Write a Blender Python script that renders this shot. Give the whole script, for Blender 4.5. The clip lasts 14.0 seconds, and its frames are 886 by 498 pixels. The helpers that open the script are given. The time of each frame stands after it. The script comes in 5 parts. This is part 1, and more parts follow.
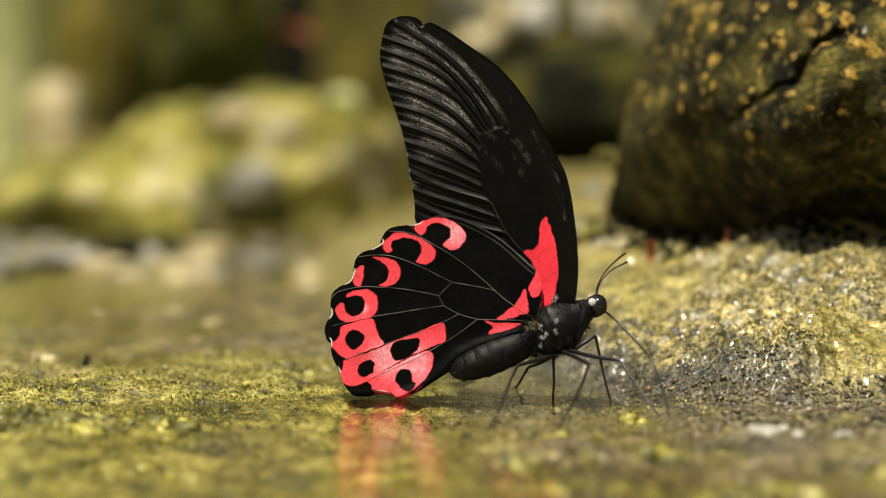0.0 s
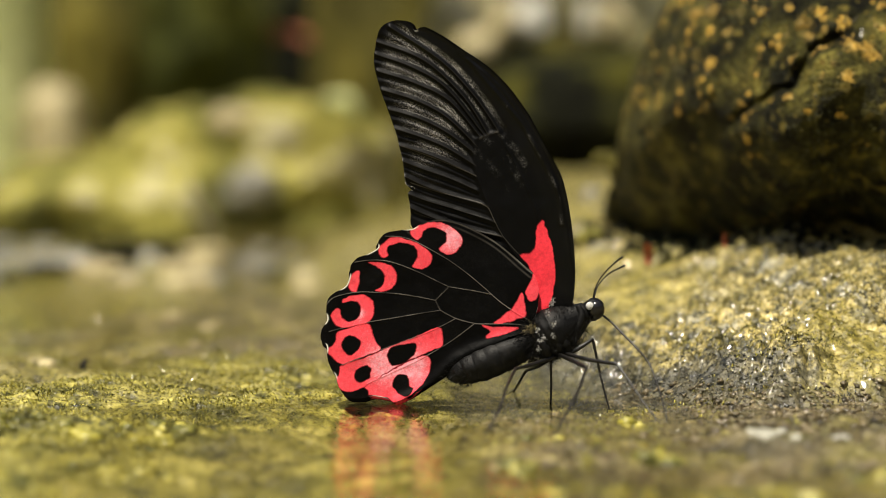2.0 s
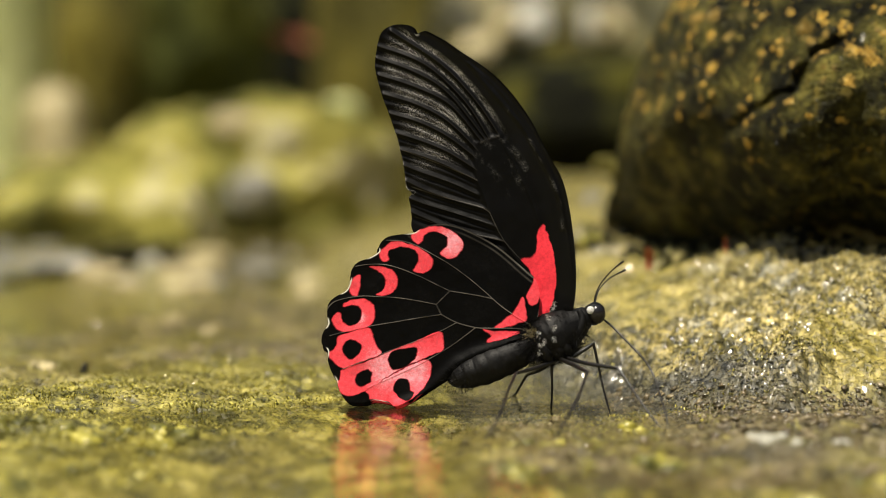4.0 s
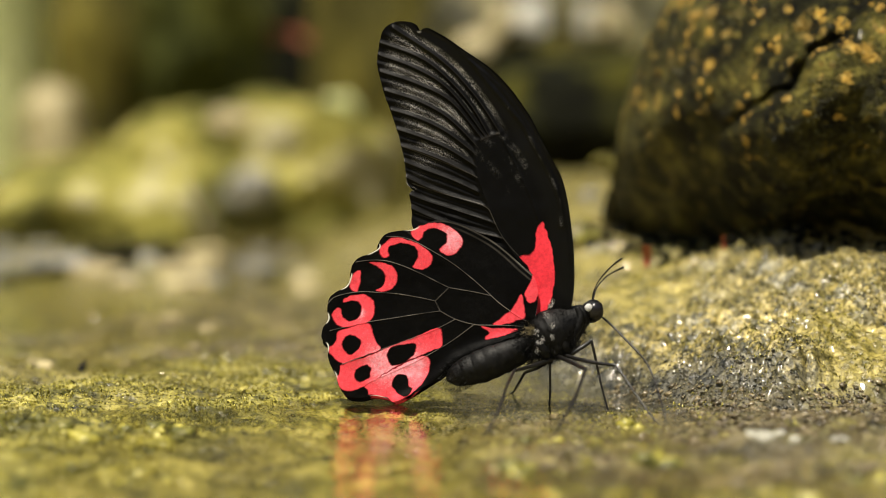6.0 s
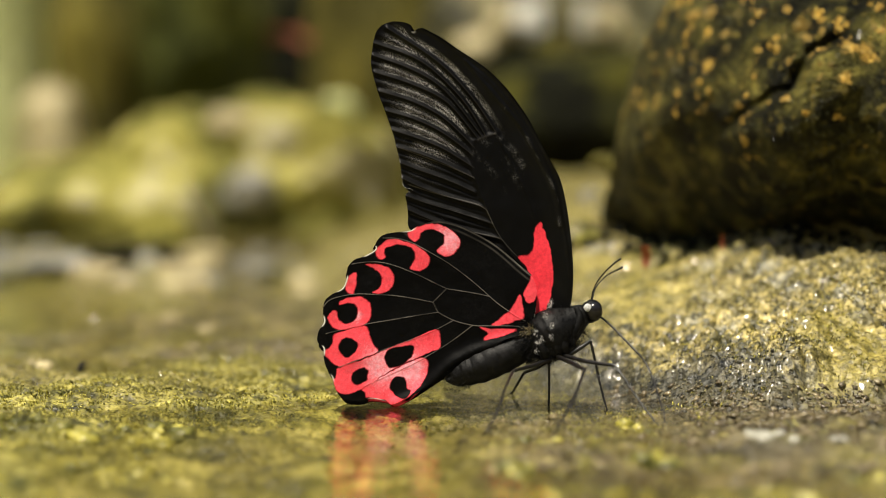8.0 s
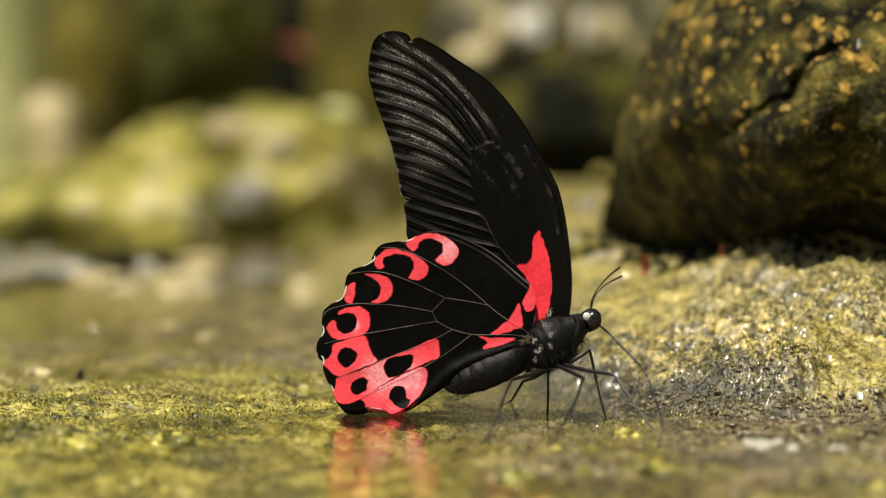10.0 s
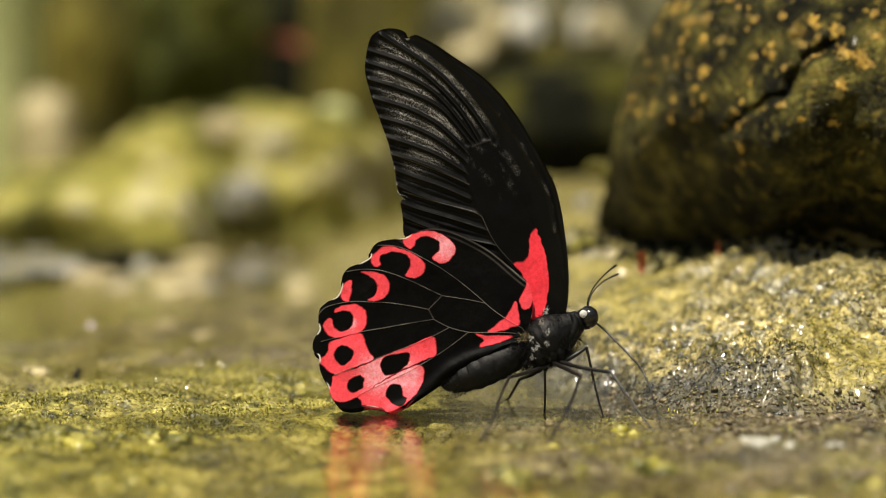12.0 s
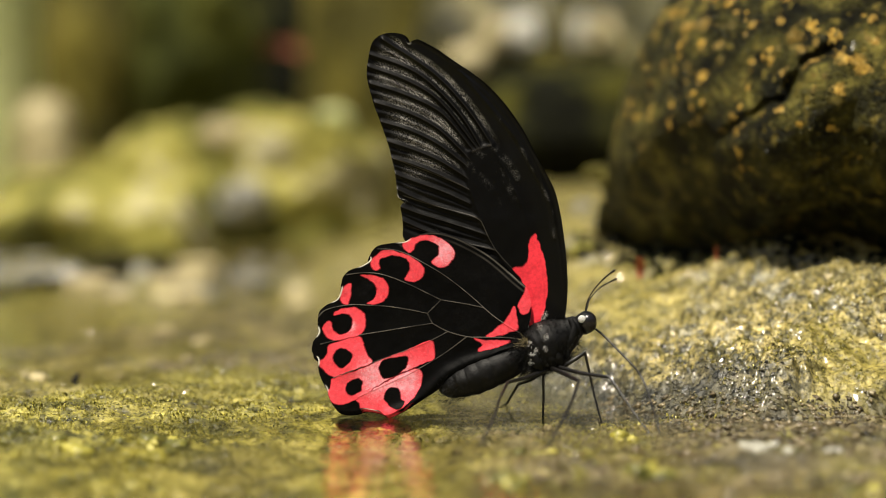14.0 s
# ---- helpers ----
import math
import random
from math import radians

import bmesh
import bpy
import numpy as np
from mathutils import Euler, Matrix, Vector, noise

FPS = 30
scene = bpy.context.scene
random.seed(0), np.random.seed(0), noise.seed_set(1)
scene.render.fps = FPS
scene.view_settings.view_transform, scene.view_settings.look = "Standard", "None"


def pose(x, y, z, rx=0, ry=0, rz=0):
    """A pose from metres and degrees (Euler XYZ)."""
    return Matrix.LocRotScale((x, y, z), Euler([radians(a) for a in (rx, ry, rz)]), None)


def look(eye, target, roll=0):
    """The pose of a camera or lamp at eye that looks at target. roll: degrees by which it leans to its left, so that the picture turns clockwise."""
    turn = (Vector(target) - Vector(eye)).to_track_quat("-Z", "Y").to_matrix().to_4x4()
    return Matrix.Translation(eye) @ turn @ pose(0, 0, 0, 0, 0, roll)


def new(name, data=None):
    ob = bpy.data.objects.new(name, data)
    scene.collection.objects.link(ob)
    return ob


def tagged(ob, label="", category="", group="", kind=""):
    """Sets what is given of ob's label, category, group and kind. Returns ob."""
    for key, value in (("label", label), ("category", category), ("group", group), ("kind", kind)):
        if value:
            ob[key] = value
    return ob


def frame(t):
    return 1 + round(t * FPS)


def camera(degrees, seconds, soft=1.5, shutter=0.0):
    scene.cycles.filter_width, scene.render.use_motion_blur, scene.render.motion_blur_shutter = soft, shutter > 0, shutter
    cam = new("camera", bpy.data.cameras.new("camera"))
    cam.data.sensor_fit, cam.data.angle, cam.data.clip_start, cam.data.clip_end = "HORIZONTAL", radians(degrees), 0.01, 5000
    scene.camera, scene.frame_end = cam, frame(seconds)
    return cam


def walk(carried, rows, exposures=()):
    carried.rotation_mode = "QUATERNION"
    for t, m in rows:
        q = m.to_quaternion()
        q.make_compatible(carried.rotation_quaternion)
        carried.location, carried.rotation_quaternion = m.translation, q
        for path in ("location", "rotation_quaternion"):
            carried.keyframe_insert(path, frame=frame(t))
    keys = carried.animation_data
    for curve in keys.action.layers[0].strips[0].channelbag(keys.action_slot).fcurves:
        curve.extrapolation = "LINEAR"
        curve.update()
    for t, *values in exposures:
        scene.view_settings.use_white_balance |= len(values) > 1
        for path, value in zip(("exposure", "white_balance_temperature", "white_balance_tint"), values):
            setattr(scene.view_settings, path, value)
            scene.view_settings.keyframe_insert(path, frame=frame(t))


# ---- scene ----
from mathutils.bvhtree import BVHTree

# A macro camera on a stand, half a metre from the butterfly; it sways by a degree at most.
EYE = (0, -0.5, 0.065)
cam = camera(20, 14.0, soft=0.8)
cam.data.dof.use_dof = True
cam.data.dof.focus_distance = 0.507
cam.data.dof.aperture_fstop = 8.0
cam.data.dof.aperture_blades = 7
walk(cam, [
    (0.0, look(EYE, (-0.00000, 0, 0.03115), 0.000)),
    (0.5, look(EYE, (-0.00027, 0, 0.03136), -0.104)),
    (1.0, look(EYE, (0.00034, 0, 0.03171), -0.033)),
    (1.5, look(EYE, (0.00004, 0, 0.03252), -0.023)),
    (2.0, look(EYE, (0.00054, 0, 0.03191), -0.065)),
    (2.5, look(EYE, (0.00057, 0, 0.03195), -0.094)),
    (3.0, look(EYE, (0.00052, 0, 0.03318), 0.030)),
    (5.5, look(EYE, (0.00023, 0, 0.03191), -0.061)),
    (6.0, look(EYE, (0.00075, 0, 0.03226), -0.075)),
    (6.5, look(EYE, (0.00095, 0, 0.03209), -0.077)),
    (7.0, look(EYE, (0.00074, 0, 0.03181), -0.177)),
    (7.5, look(EYE, (0.00129, 0, 0.03141), -0.156)),
    (8.0, look(EYE, (0.00095, 0, 0.03229), -0.104)),
    (10.5, look(EYE, (0.00117, 0, 0.03399), 0.028)),
    (11.0, look(EYE, (0.00143, 0, 0.03366), -0.092)),
    (11.5, look(EYE, (0.00156, 0, 0.03357), -0.141)),
    (12.0, look(EYE, (0.00179, 0, 0.03359), -0.138)),
    (12.5, look(EYE, (0.00212, 0, 0.03488), -0.050)),
    (13.0, look(EYE, (0.00163, 0, 0.03470), -0.066)),
    (13.5, look(EYE, (0.00171, 0, 0.03450), -0.221)),
    (14.0, look(EYE, (0.00213, 0, 0.03461), -0.155)),
], exposures=((0, 0.58, 6700, 9), (14, 0.58, 6700, 9)))

# ---- daylight ----
SUN_AZ, SUN_EL = radians(-125), radians(70)      # azimuth from +x, counterclockwise
world = bpy.data.worlds.new("sky")
scene.world = world
world.use_nodes = True
sky = world.node_tree.nodes.new("ShaderNodeTexSky")
sky.sky_type, sky.sun_disc = "NISHITA", False
sky.sun_elevation, sky.sun_rotation = SUN_EL, radians(90) - SUN_AZ
world.node_tree.nodes["Background"].inputs["Strength"].default_value = 0.05
world.node_tree.links.new(sky.outputs[0], world.node_tree.nodes["Background"].inputs["Color"])
sun = new("sun", bpy.data.lights.new("sun", "SUN"))
sun.data.energy, sun.data.angle, sun.data.color = 4.6, radians(0.6), (1.0, 0.93, 0.80)
toward_sun = Vector((math.cos(SUN_AZ) * math.cos(SUN_EL), math.sin(SUN_AZ) * math.cos(SUN_EL), math.sin(SUN_EL)))
sun.matrix_world = look(toward_sun * 3, (0, 0, 0))


# ---- materials ----
def ramp(nt, fac, stops):
    n = nt.nodes.new("ShaderNodeValToRGB")
    el = n.color_ramp.elements
    while len(el) < len(stops):
        el.new(0.5)
    for e, (p, c) in zip(el, stops):
        e.position = p
        e.color = (*c, 1) if len(c) == 3 else c
    nt.links.new(fac, n.inputs[0])
    return n.outputs[0]


def noise_tex(nt, coord, scale, detail=4.0, rough=0.55, distort=0.0):
    n = nt.nodes.new("ShaderNodeTexNoise")
    n.inputs["Scale"].default_value, n.inputs["Detail"].default_value = scale, detail
    n.inputs["Roughness"].default_value, n.inputs["Distortion"].default_value = rough, distort
    nt.links.new(coord, n.inputs["Vector"])
    return n.outputs["Fac"]


def voronoi_tex(nt, coord, scale, feature="F1"):
    n = nt.nodes.new("ShaderNodeTexVoronoi")
    n.feature = feature
    n.inputs["Scale"].default_value = scale
    nt.links.new(coord, n.inputs["Vector"])
    return n.outputs["Distance"]


def mixed(nt, fac, a, b, mode="MIX"):
    n = nt.nodes.new("ShaderNodeMix")
    n.data_type, n.blend_type = "RGBA", mode
    for sock, v in ((0, fac), (6, a), (7, b)):
        if isinstance(v, (int, float)):
            n.inputs[sock].default_value = v
        elif isinstance(v, tuple):
            n.inputs[sock].default_value = (*v, 1)
        else:
            nt.links.new(v, n.inputs[sock])
    return n.outputs[2]


def maths(nt, op, a, b=0.0, clamp=False):
    n = nt.nodes.new("ShaderNodeMath")
    n.operation, n.use_clamp = op, clamp
    for sock, v in ((0, a), (1, b)):
        if isinstance(v, (int, float)):
            n.inputs[sock].default_value = v
        else:
            nt.links.new(v, n.inputs[sock])
    return n.outputs[0]


def material(name):
    m = bpy.data.materials.new(name)
    m.use_nodes = True
    nt = m.node_tree
    b = nt.nodes["Principled BSDF"]
    tc = nt.nodes.new("ShaderNodeTexCoord")
    return m, nt, b, tc.outputs["Object"]


def bumped(nt, b, height, strength, distance, inner=None):
    n = nt.nodes.new("ShaderNodeBump")
    n.inputs["Strength"].default_value, n.inputs["Distance"].default_value = strength, distance
    nt.links.new(height, n.inputs["Height"])
    if inner is not None:
        nt.links.new(inner, n.inputs["Normal"])
    nt.links.new(n.outputs[0], b.inputs["Normal"])
    return n.outputs[0]


def surface(name, stops, scale, fine, rough=(0.35, 0.7), bump=0.5, depth=0.001, coat=0.0, spots=None, detail=5.0, spec=0.5, cells=1.0, grit=(0.45, 1.15)):
    """A mottled surface: a ramp over coarse noise, broken by fine noise, with relief. Sizes in metres."""
    m, nt, b, co = material(name)
    coarse = noise_tex(nt, co, 1 / scale, detail, 0.6, 0.3)
    small = noise_tex(nt, co, 1 / fine, 3.0, 0.65)
    col = ramp(nt, coarse, stops)
    dark = ramp(nt, small, ((0.3, (grit[0],) * 3), (0.62, (grit[1],) * 3)))
    col = mixed(nt, 1.0, col, dark, "MULTIPLY")
    if spots:
        size, amount, colour = spots
        mask = ramp(nt, noise_tex(nt, co, 1 / size, 3.0, 0.5), ((amount, (0, 0, 0)), (amount + 0.06, (1, 1, 1))))
        col = mixed(nt, mask, col, colour)
    nt.links.new(col, b.inputs["Base Color"])
    r = maths(nt, "ADD", maths(nt, "MULTIPLY", small, rough[1] - rough[0]), rough[0])
    nt.links.new(r, b.inputs["Roughness"])
    b.inputs["Coat Weight"].default_value = coat
    b.inputs["Specular IOR Level"].default_value = spec
    b.inputs["Coat Roughness"].default_value = 0.12
    h = maths(nt, "ADD", maths(nt, "MULTIPLY", small, 1.6 - cells), maths(nt, "MULTIPLY", voronoi_tex(nt, co, 0.8 / fine), cells))
    bumped(nt, b, h, bump, depth)
    return m


def attribute(nt, name):
    n = nt.nodes.new("ShaderNodeAttribute")
    n.attribute_name = name
    return n.outputs["Fac"]


MOSS = ((0.38, (0.030, 0.030, 0.008)), (0.46, (0.12, 0.110, 0.022)), (0.53, (0.36, 0.315, 0.060)), (0.62, (0.66, 0.575, 0.17)))


def ground_material():
    """Wet stone under yellow-green algae and moss; a bank of rougher crust, soaked dark along its foot."""
    m, nt, b, co = material("wet_mossy_stone")
    small = noise_tex(nt, co, 900, 4.0, 0.65)
    coarse = noise_tex(nt, co, 110, 6.0, 0.72, 0.5)
    big = noise_tex(nt, co, 9, 4.0, 0.6)
    flat = ramp(nt, maths(nt, "ADD", maths(nt, "MULTIPLY", coarse, 0.7), maths(nt, "MULTIPLY", big, 0.3)), MOSS)
    brown = ramp(nt, coarse, ((0.35, (0.05, 0.035, 0.014)), (0.6, (0.17, 0.125, 0.055)), (0.75, (0.33, 0.27, 0.15))))
    flat = mixed(nt, ramp(nt, big, ((0.50, (0, 0, 0)), (0.62, (0.5, 0.5, 0.5)))), flat, brown)
    cells = voronoi_tex(nt, co, 420)
    patch = noise_tex(nt, co, 230, 5.0, 0.72, 0.4)
    crust = ramp(nt, maths(nt, "ADD", maths(nt, "MULTIPLY", patch, 0.75), maths(nt, "MULTIPLY", small, 0.25)),
                 ((0.40, (0.030, 0.030, 0.012)), (0.48, (0.13, 0.110, 0.033)), (0.56, (0.41, 0.325, 0.10)), (0.66, (0.72, 0.61, 0.32))))
    grey = ramp(nt, noise_tex(nt, co, 120, 5.0, 0.65), ((0.53, (0, 0, 0)), (0.62, (0.6, 0.6, 0.6))))
    crust = mixed(nt, grey, crust, ramp(nt, noise_tex(nt, co, 60, 4.0, 0.6), ((0.42, (0.10, 0.10, 0.085)), (0.58, (0.44, 0.42, 0.34)))))
    cushion = ramp(nt, coarse, ((0.38, (0.09, 0.083, 0.020)), (0.50, (0.29, 0.238, 0.05)), (0.62, (0.56, 0.46, 0.15))))
    crust = mixed(nt, maths(nt, "MULTIPLY", attribute(nt, "soft"), 0.85), crust, cushion)
    col = mixed(nt, attribute(nt, "crust"), flat, crust)
    mud = ramp(nt, noise_tex(nt, co, 70, 5.0, 0.7, 0.3), ((0.36, (0.035, 0.028, 0.012)), (0.52, (0.13, 0.10, 0.044)), (0.66, (0.32, 0.255, 0.12))))
    col = mixed(nt, attribute(nt, "mud"), col, mud)
    grit = ramp(nt, patch, ((0.38, (0.018, 0.017, 0.012)), (0.54, (0.065, 0.062, 0.048)), (0.68, (0.19, 0.17, 0.11))))
    wet = attribute(nt, "wet")
    col = mixed(nt, maths(nt, "MULTIPLY", wet, 0.85), col, grit)
    # Far slopes turn near black: the recess's shade is put into their colour.
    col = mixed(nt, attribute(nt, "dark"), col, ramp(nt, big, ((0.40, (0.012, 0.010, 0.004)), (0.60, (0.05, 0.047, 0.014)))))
    col = mixed(nt, 1.0, col, ramp(nt, small, ((0.34, (0.34, 0.34, 0.31)), (0.60, (1.25, 1.25, 1.18)))), "MULTIPLY")
    nt.links.new(col, b.inputs["Base Color"])
    nt.links.new(maths(nt, "ADD", ramp(nt, small, ((0.35, (0.18, 0.18, 0.18)), (0.65, (0.6, 0.6, 0.6)))), maths(nt, "MULTIPLY", attribute(nt, "dark"), 0.5), True), b.inputs["Roughness"])
    b.inputs["Specular IOR Level"].default_value = 0.5
    h = maths(nt, "ADD", maths(nt, "MULTIPLY", small, 0.8), cells)
    nt.links.new(maths(nt, "SUBTRACT", maths(nt, "ADD", maths(nt, "MULTIPLY", wet, 0.6), 0.3), maths(nt, "MULTIPLY", attribute(nt, "dark"), 0.3), True), b.inputs["Coat Weight"])
    b.inputs["Coat Roughness"].default_value = 0.12
    bumped(nt, b, h, 0.8, 0.0008)
    return m


def water_material():
    """A still film of clear water: Fresnel drives the gloss over a clear body."""
    m, nt, b, co = material("water_film")
    nt.nodes.remove(b)
    out = nt.nodes["Material Output"]
    clear, gloss, mix = (nt.nodes.new("ShaderNodeBsdf" + k) for k in ("Transparent", "Glossy", "Diffuse"))
    nt.nodes.remove(mix)
    mix = nt.nodes.new("ShaderNodeMixShader")
    fres = nt.nodes.new("ShaderNodeFresnel")
    fres.inputs["IOR"].default_value = 1.33
    clear.inputs["Color"].default_value = (0.93, 0.92, 0.84, 1)
    gloss.inputs["Roughness"].default_value = 0.075
    bump = nt.nodes.new("ShaderNodeBump")
    bump.inputs["Strength"].default_value, bump.inputs["Distance"].default_value = 0.9, 0.0003
    nt.links.new(noise_tex(nt, co, 160, 3.0, 0.6), bump.inputs["Height"])
    for n in (gloss, fres):
        nt.links.new(bump.outputs[0], n.inputs["Normal"])
    nt.links.new(fres.outputs[0], mix.inputs[0])
    nt.links.new(clear.outputs[0], mix.inputs[1])
    nt.links.new(gloss.outputs[0], mix.inputs[2])
    nt.links.new(mix.outputs[0], out.inputs["Surface"])
    return m


def wing_material():
    """Velvety black scales, scarlet marks with a painted pink sheen, grey dusting between the veins, pale veins and a
    painted rib highlight.
    """
    m, nt, b, co = material("wing_scales")
    fine = noise_tex(nt, co, 4200, 2.0, 0.7)
    speck = noise_tex(nt, co, 3600, 3.0, 0.75)
    soft = noise_tex(nt, co, 160, 3.0, 0.6)
    col = mixed(nt, soft, (0.0007, 0.0007, 0.0008), (0.0024, 0.0023, 0.0022))
    dust = maths(nt, "MULTIPLY", attribute(nt, "dust"), ramp(nt, speck, ((0.46, (0, 0, 0)), (0.66, (1, 1, 1)))))
    col = mixed(nt, dust, col, (0.46, 0.44, 0.41))
    red = mixed(nt, soft, (0.84, 0.032, 0.052), (0.92, 0.066, 0.092))
    # Pink-white sheen of the scales is painted into the scarlet.
    red = mixed(nt, maths(nt, "MULTIPLY", ramp(nt, fine, ((0.55, (0, 0, 0)), (0.72, (1, 1, 1)))), attribute(nt, "bloom")), red, (0.96, 0.62, 0.68))
    red = mixed(nt, maths(nt, "MULTIPLY", attribute(nt, "bloom"), ramp(nt, noise_tex(nt, co, 900, 4.0, 0.7), ((0.3, (0.2, 0.2, 0.2)), (0.7, (1, 1, 1))))), red, (0.95, 0.46, 0.55))
    red = mixed(nt, 1.0, red, ramp(nt, noise_tex(nt, co, 1300, 4.0, 0.75), ((0.3, (0.78, 0.78, 0.78)), (0.65, (1.06, 1.06, 1.06)))), "MULTIPLY")
    col = mixed(nt, attribute(nt, "red"), col, red)
    col = mixed(nt, attribute(nt, "vein"), col, (0.20, 0.18, 0.16))
    col = mixed(nt, attribute(nt, "fringe"), col, (0.75, 0.72, 0.66))
    nt.links.new(col, b.inputs["Base Color"])
    gloss = attribute(nt, "gloss")
    nt.links.new(maths(nt, "ADD", maths(nt, "MULTIPLY", gloss, 0.17), 0.02), b.inputs["Specular IOR Level"])
    nt.links.new(maths(nt, "SUBTRACT", 0.55, maths(nt, "MULTIPLY", gloss, 0.25)), b.inputs["Roughness"])
    bumped(nt, b, fine, 0.35, 0.0001)
    return m


M_GROUND, M_WATER, M_WING = ground_material(), water_material(), wing_material()
M_ROCK = surface("dark_wet_boulder", ((0.37, (0.004, 0.004, 0.0016)), (0.46, (0.018, 0.017, 0.0045)), (0.56, (0.060, 0.054, 0.012)), (0.68, (0.19, 0.16, 0.036))),
                 0.010, 0.0008, (0.42, 0.75), 1.0, 0.0016, 0.03, (0.0035, 0.59, (0.20, 0.155, 0.032)), spec=0.14, cells=0.25, grit=(0.12, 1.9), detail=8.0)
M_LICHEN = surface("orange_lichen", ((0.3, (0.36, 0.21, 0.03)), (0.5, (0.60, 0.39, 0.06)), (0.7, (0.74, 0.56, 0.18))), 0.002, 0.0006, (0.7, 0.95), 0.8, 0.0004)
# each patch of lichen has faded by its own amount
faded = M_LICHEN.node_tree.nodes.new("ShaderNodeObjectInfo").outputs["Random"]
lichen_body = next(n for n in M_LICHEN.node_tree.nodes if n.type == "BSDF_PRINCIPLED")
lichen_col = lichen_body.inputs["Base Color"].links[0].from_socket
M_LICHEN.node_tree.links.new(mixed(M_LICHEN.node_tree, 1.0, lichen_col, ramp(M_LICHEN.node_tree, faded, ((0.0, (0.25, 0.30, 0.40)), (0.45, (0.75, 0.72, 0.8)), (1.0, (1.15, 1.1, 1.0)))), "MULTIPLY"), lichen_body.inputs["Base Color"])
M_MOSSROCK = surface("yellow_green_moss", ((0.38, (0.07, 0.07, 0.017)), (0.45, (0.17, 0.16, 0.034)), (0.52, (0.33, 0.30, 0.060)), (0.58, (0.46, 0.41, 0.115)), (0.65, (0.56, 0.51, 0.33))),
                     0.036, 0.003, (0.6, 0.9), 0.8, 0.003, spec=0.15, detail=3.0)
M_OLIVE = surface("olive_algae_rock", ((0.30, (0.035, 0.033, 0.010)), (0.5, (0.12, 0.105, 0.022)), (0.7, (0.28, 0.235, 0.045))), 0.05, 0.004, (0.5, 0.9), 0.7, 0.003, spec=0.12)
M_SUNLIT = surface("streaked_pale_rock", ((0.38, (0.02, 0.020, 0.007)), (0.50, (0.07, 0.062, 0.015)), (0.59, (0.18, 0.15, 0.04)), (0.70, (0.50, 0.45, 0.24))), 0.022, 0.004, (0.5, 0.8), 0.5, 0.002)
M_GREEN = surface("dark_green_algae", ((0.30, (0.02, 0.025, 0.007)), (0.5, (0.06, 0.068, 0.013)), (0.7, (0.14, 0.14, 0.024))), 0.05, 0.004, (0.6, 0.9), 0.7, 0.003, spec=0.12)
# The near-blacks below hold the shade of recesses; moss and dark pebbles are real.
M_DARKMOSS = surface("mossy_rock_and_shade", ((0.44, (0.0025, 0.0025, 0.001)), (0.55, (0.010, 0.011, 0.002)), (0.66, (0.08, 0.075, 0.011))), 0.03, 0.004, (0.7, 0.95), 0.7, 0.003, spec=0.1)
M_DARK = surface("black_stone_soil_and_shade", ((0.38, (0.002, 0.002, 0.001)), (0.55, (0.007, 0.008, 0.002)), (0.72, (0.040, 0.041, 0.008))), 0.05, 0.004, (0.7, 0.95), 0.7, 0.003, spec=0.12)
M_GREY = surface("grey_stone_and_glint", ((0.3, (0.13, 0.125, 0.10)), (0.5, (0.26, 0.25, 0.20)), (0.7, (0.42, 0.40, 0.33))), 0.015, 0.003, (0.15, 0.5), 0.5, 0.001, 0.4)
M_PALE = surface("pale_stone_and_glint", ((0.3, (0.34, 0.33, 0.26)), (0.5, (0.60, 0.58, 0.48)), (0.7, (0.80, 0.78, 0.70))), 0.02, 0.003, (0.15, 0.5), 0.5, 0.001, 0.5, grit=(0.7, 1.08))
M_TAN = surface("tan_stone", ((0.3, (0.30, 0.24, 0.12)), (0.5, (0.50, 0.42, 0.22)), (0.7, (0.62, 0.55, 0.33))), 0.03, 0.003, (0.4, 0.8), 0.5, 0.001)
M_PALEGREEN = surface("pale_green_trunk", ((0.3, (0.46, 0.49, 0.20)), (0.5, (0.62, 0.65, 0.30)), (0.7, (0.72, 0.74, 0.42))), 0.06, 0.006, (0.6, 0.9), 0.5, 0.002)
M_BODY = surface("black_body_hair", ((0.3, (0.0015, 0.0015, 0.0015)), (0.6, (0.004, 0.0038, 0.0036)), (0.8, (0.012, 0.010, 0.009))), 0.002, 0.0003, (0.42, 0.7), 0.35, 0.00008, spec=0.2)
M_WHITE = surface("white_scale_tuft", ((0.3, (0.32, 0.31, 0.29)), (0.7, (0.66, 0.65, 0.62))), 0.001, 0.0003, (0.6, 0.9), 0.6, 0.0002)
M_EYEWHITE = surface("white_eye_highlight", ((0.3, (0.62, 0.62, 0.60)), (0.7, (0.82, 0.82, 0.80))), 0.001, 0.0003, (0.3, 0.5), 0.2, 0.0001)
M_LEG = surface("dark_leg", ((0.3, (0.004, 0.0035, 0.0035)), (0.7, (0.012, 0.010, 0.009))), 0.002, 0.0005, (0.3, 0.5), 0.3, 0.0001)
M_EYE = surface("glossy_black_eye", ((0.3, (0.008, 0.007, 0.007)), (0.7, (0.016, 0.014, 0.013))), 0.002, 0.0005, (0.20, 0.24), 0.05, 0.00005, 0.0, spec=0.5)
M_REDLEAF = surface("red_leaf_scrap", ((0.3, (0.25, 0.05, 0.02)), (0.7, (0.55, 0.13, 0.05))), 0.003, 0.001, (0.5, 0.8), 0.4, 0.0003)
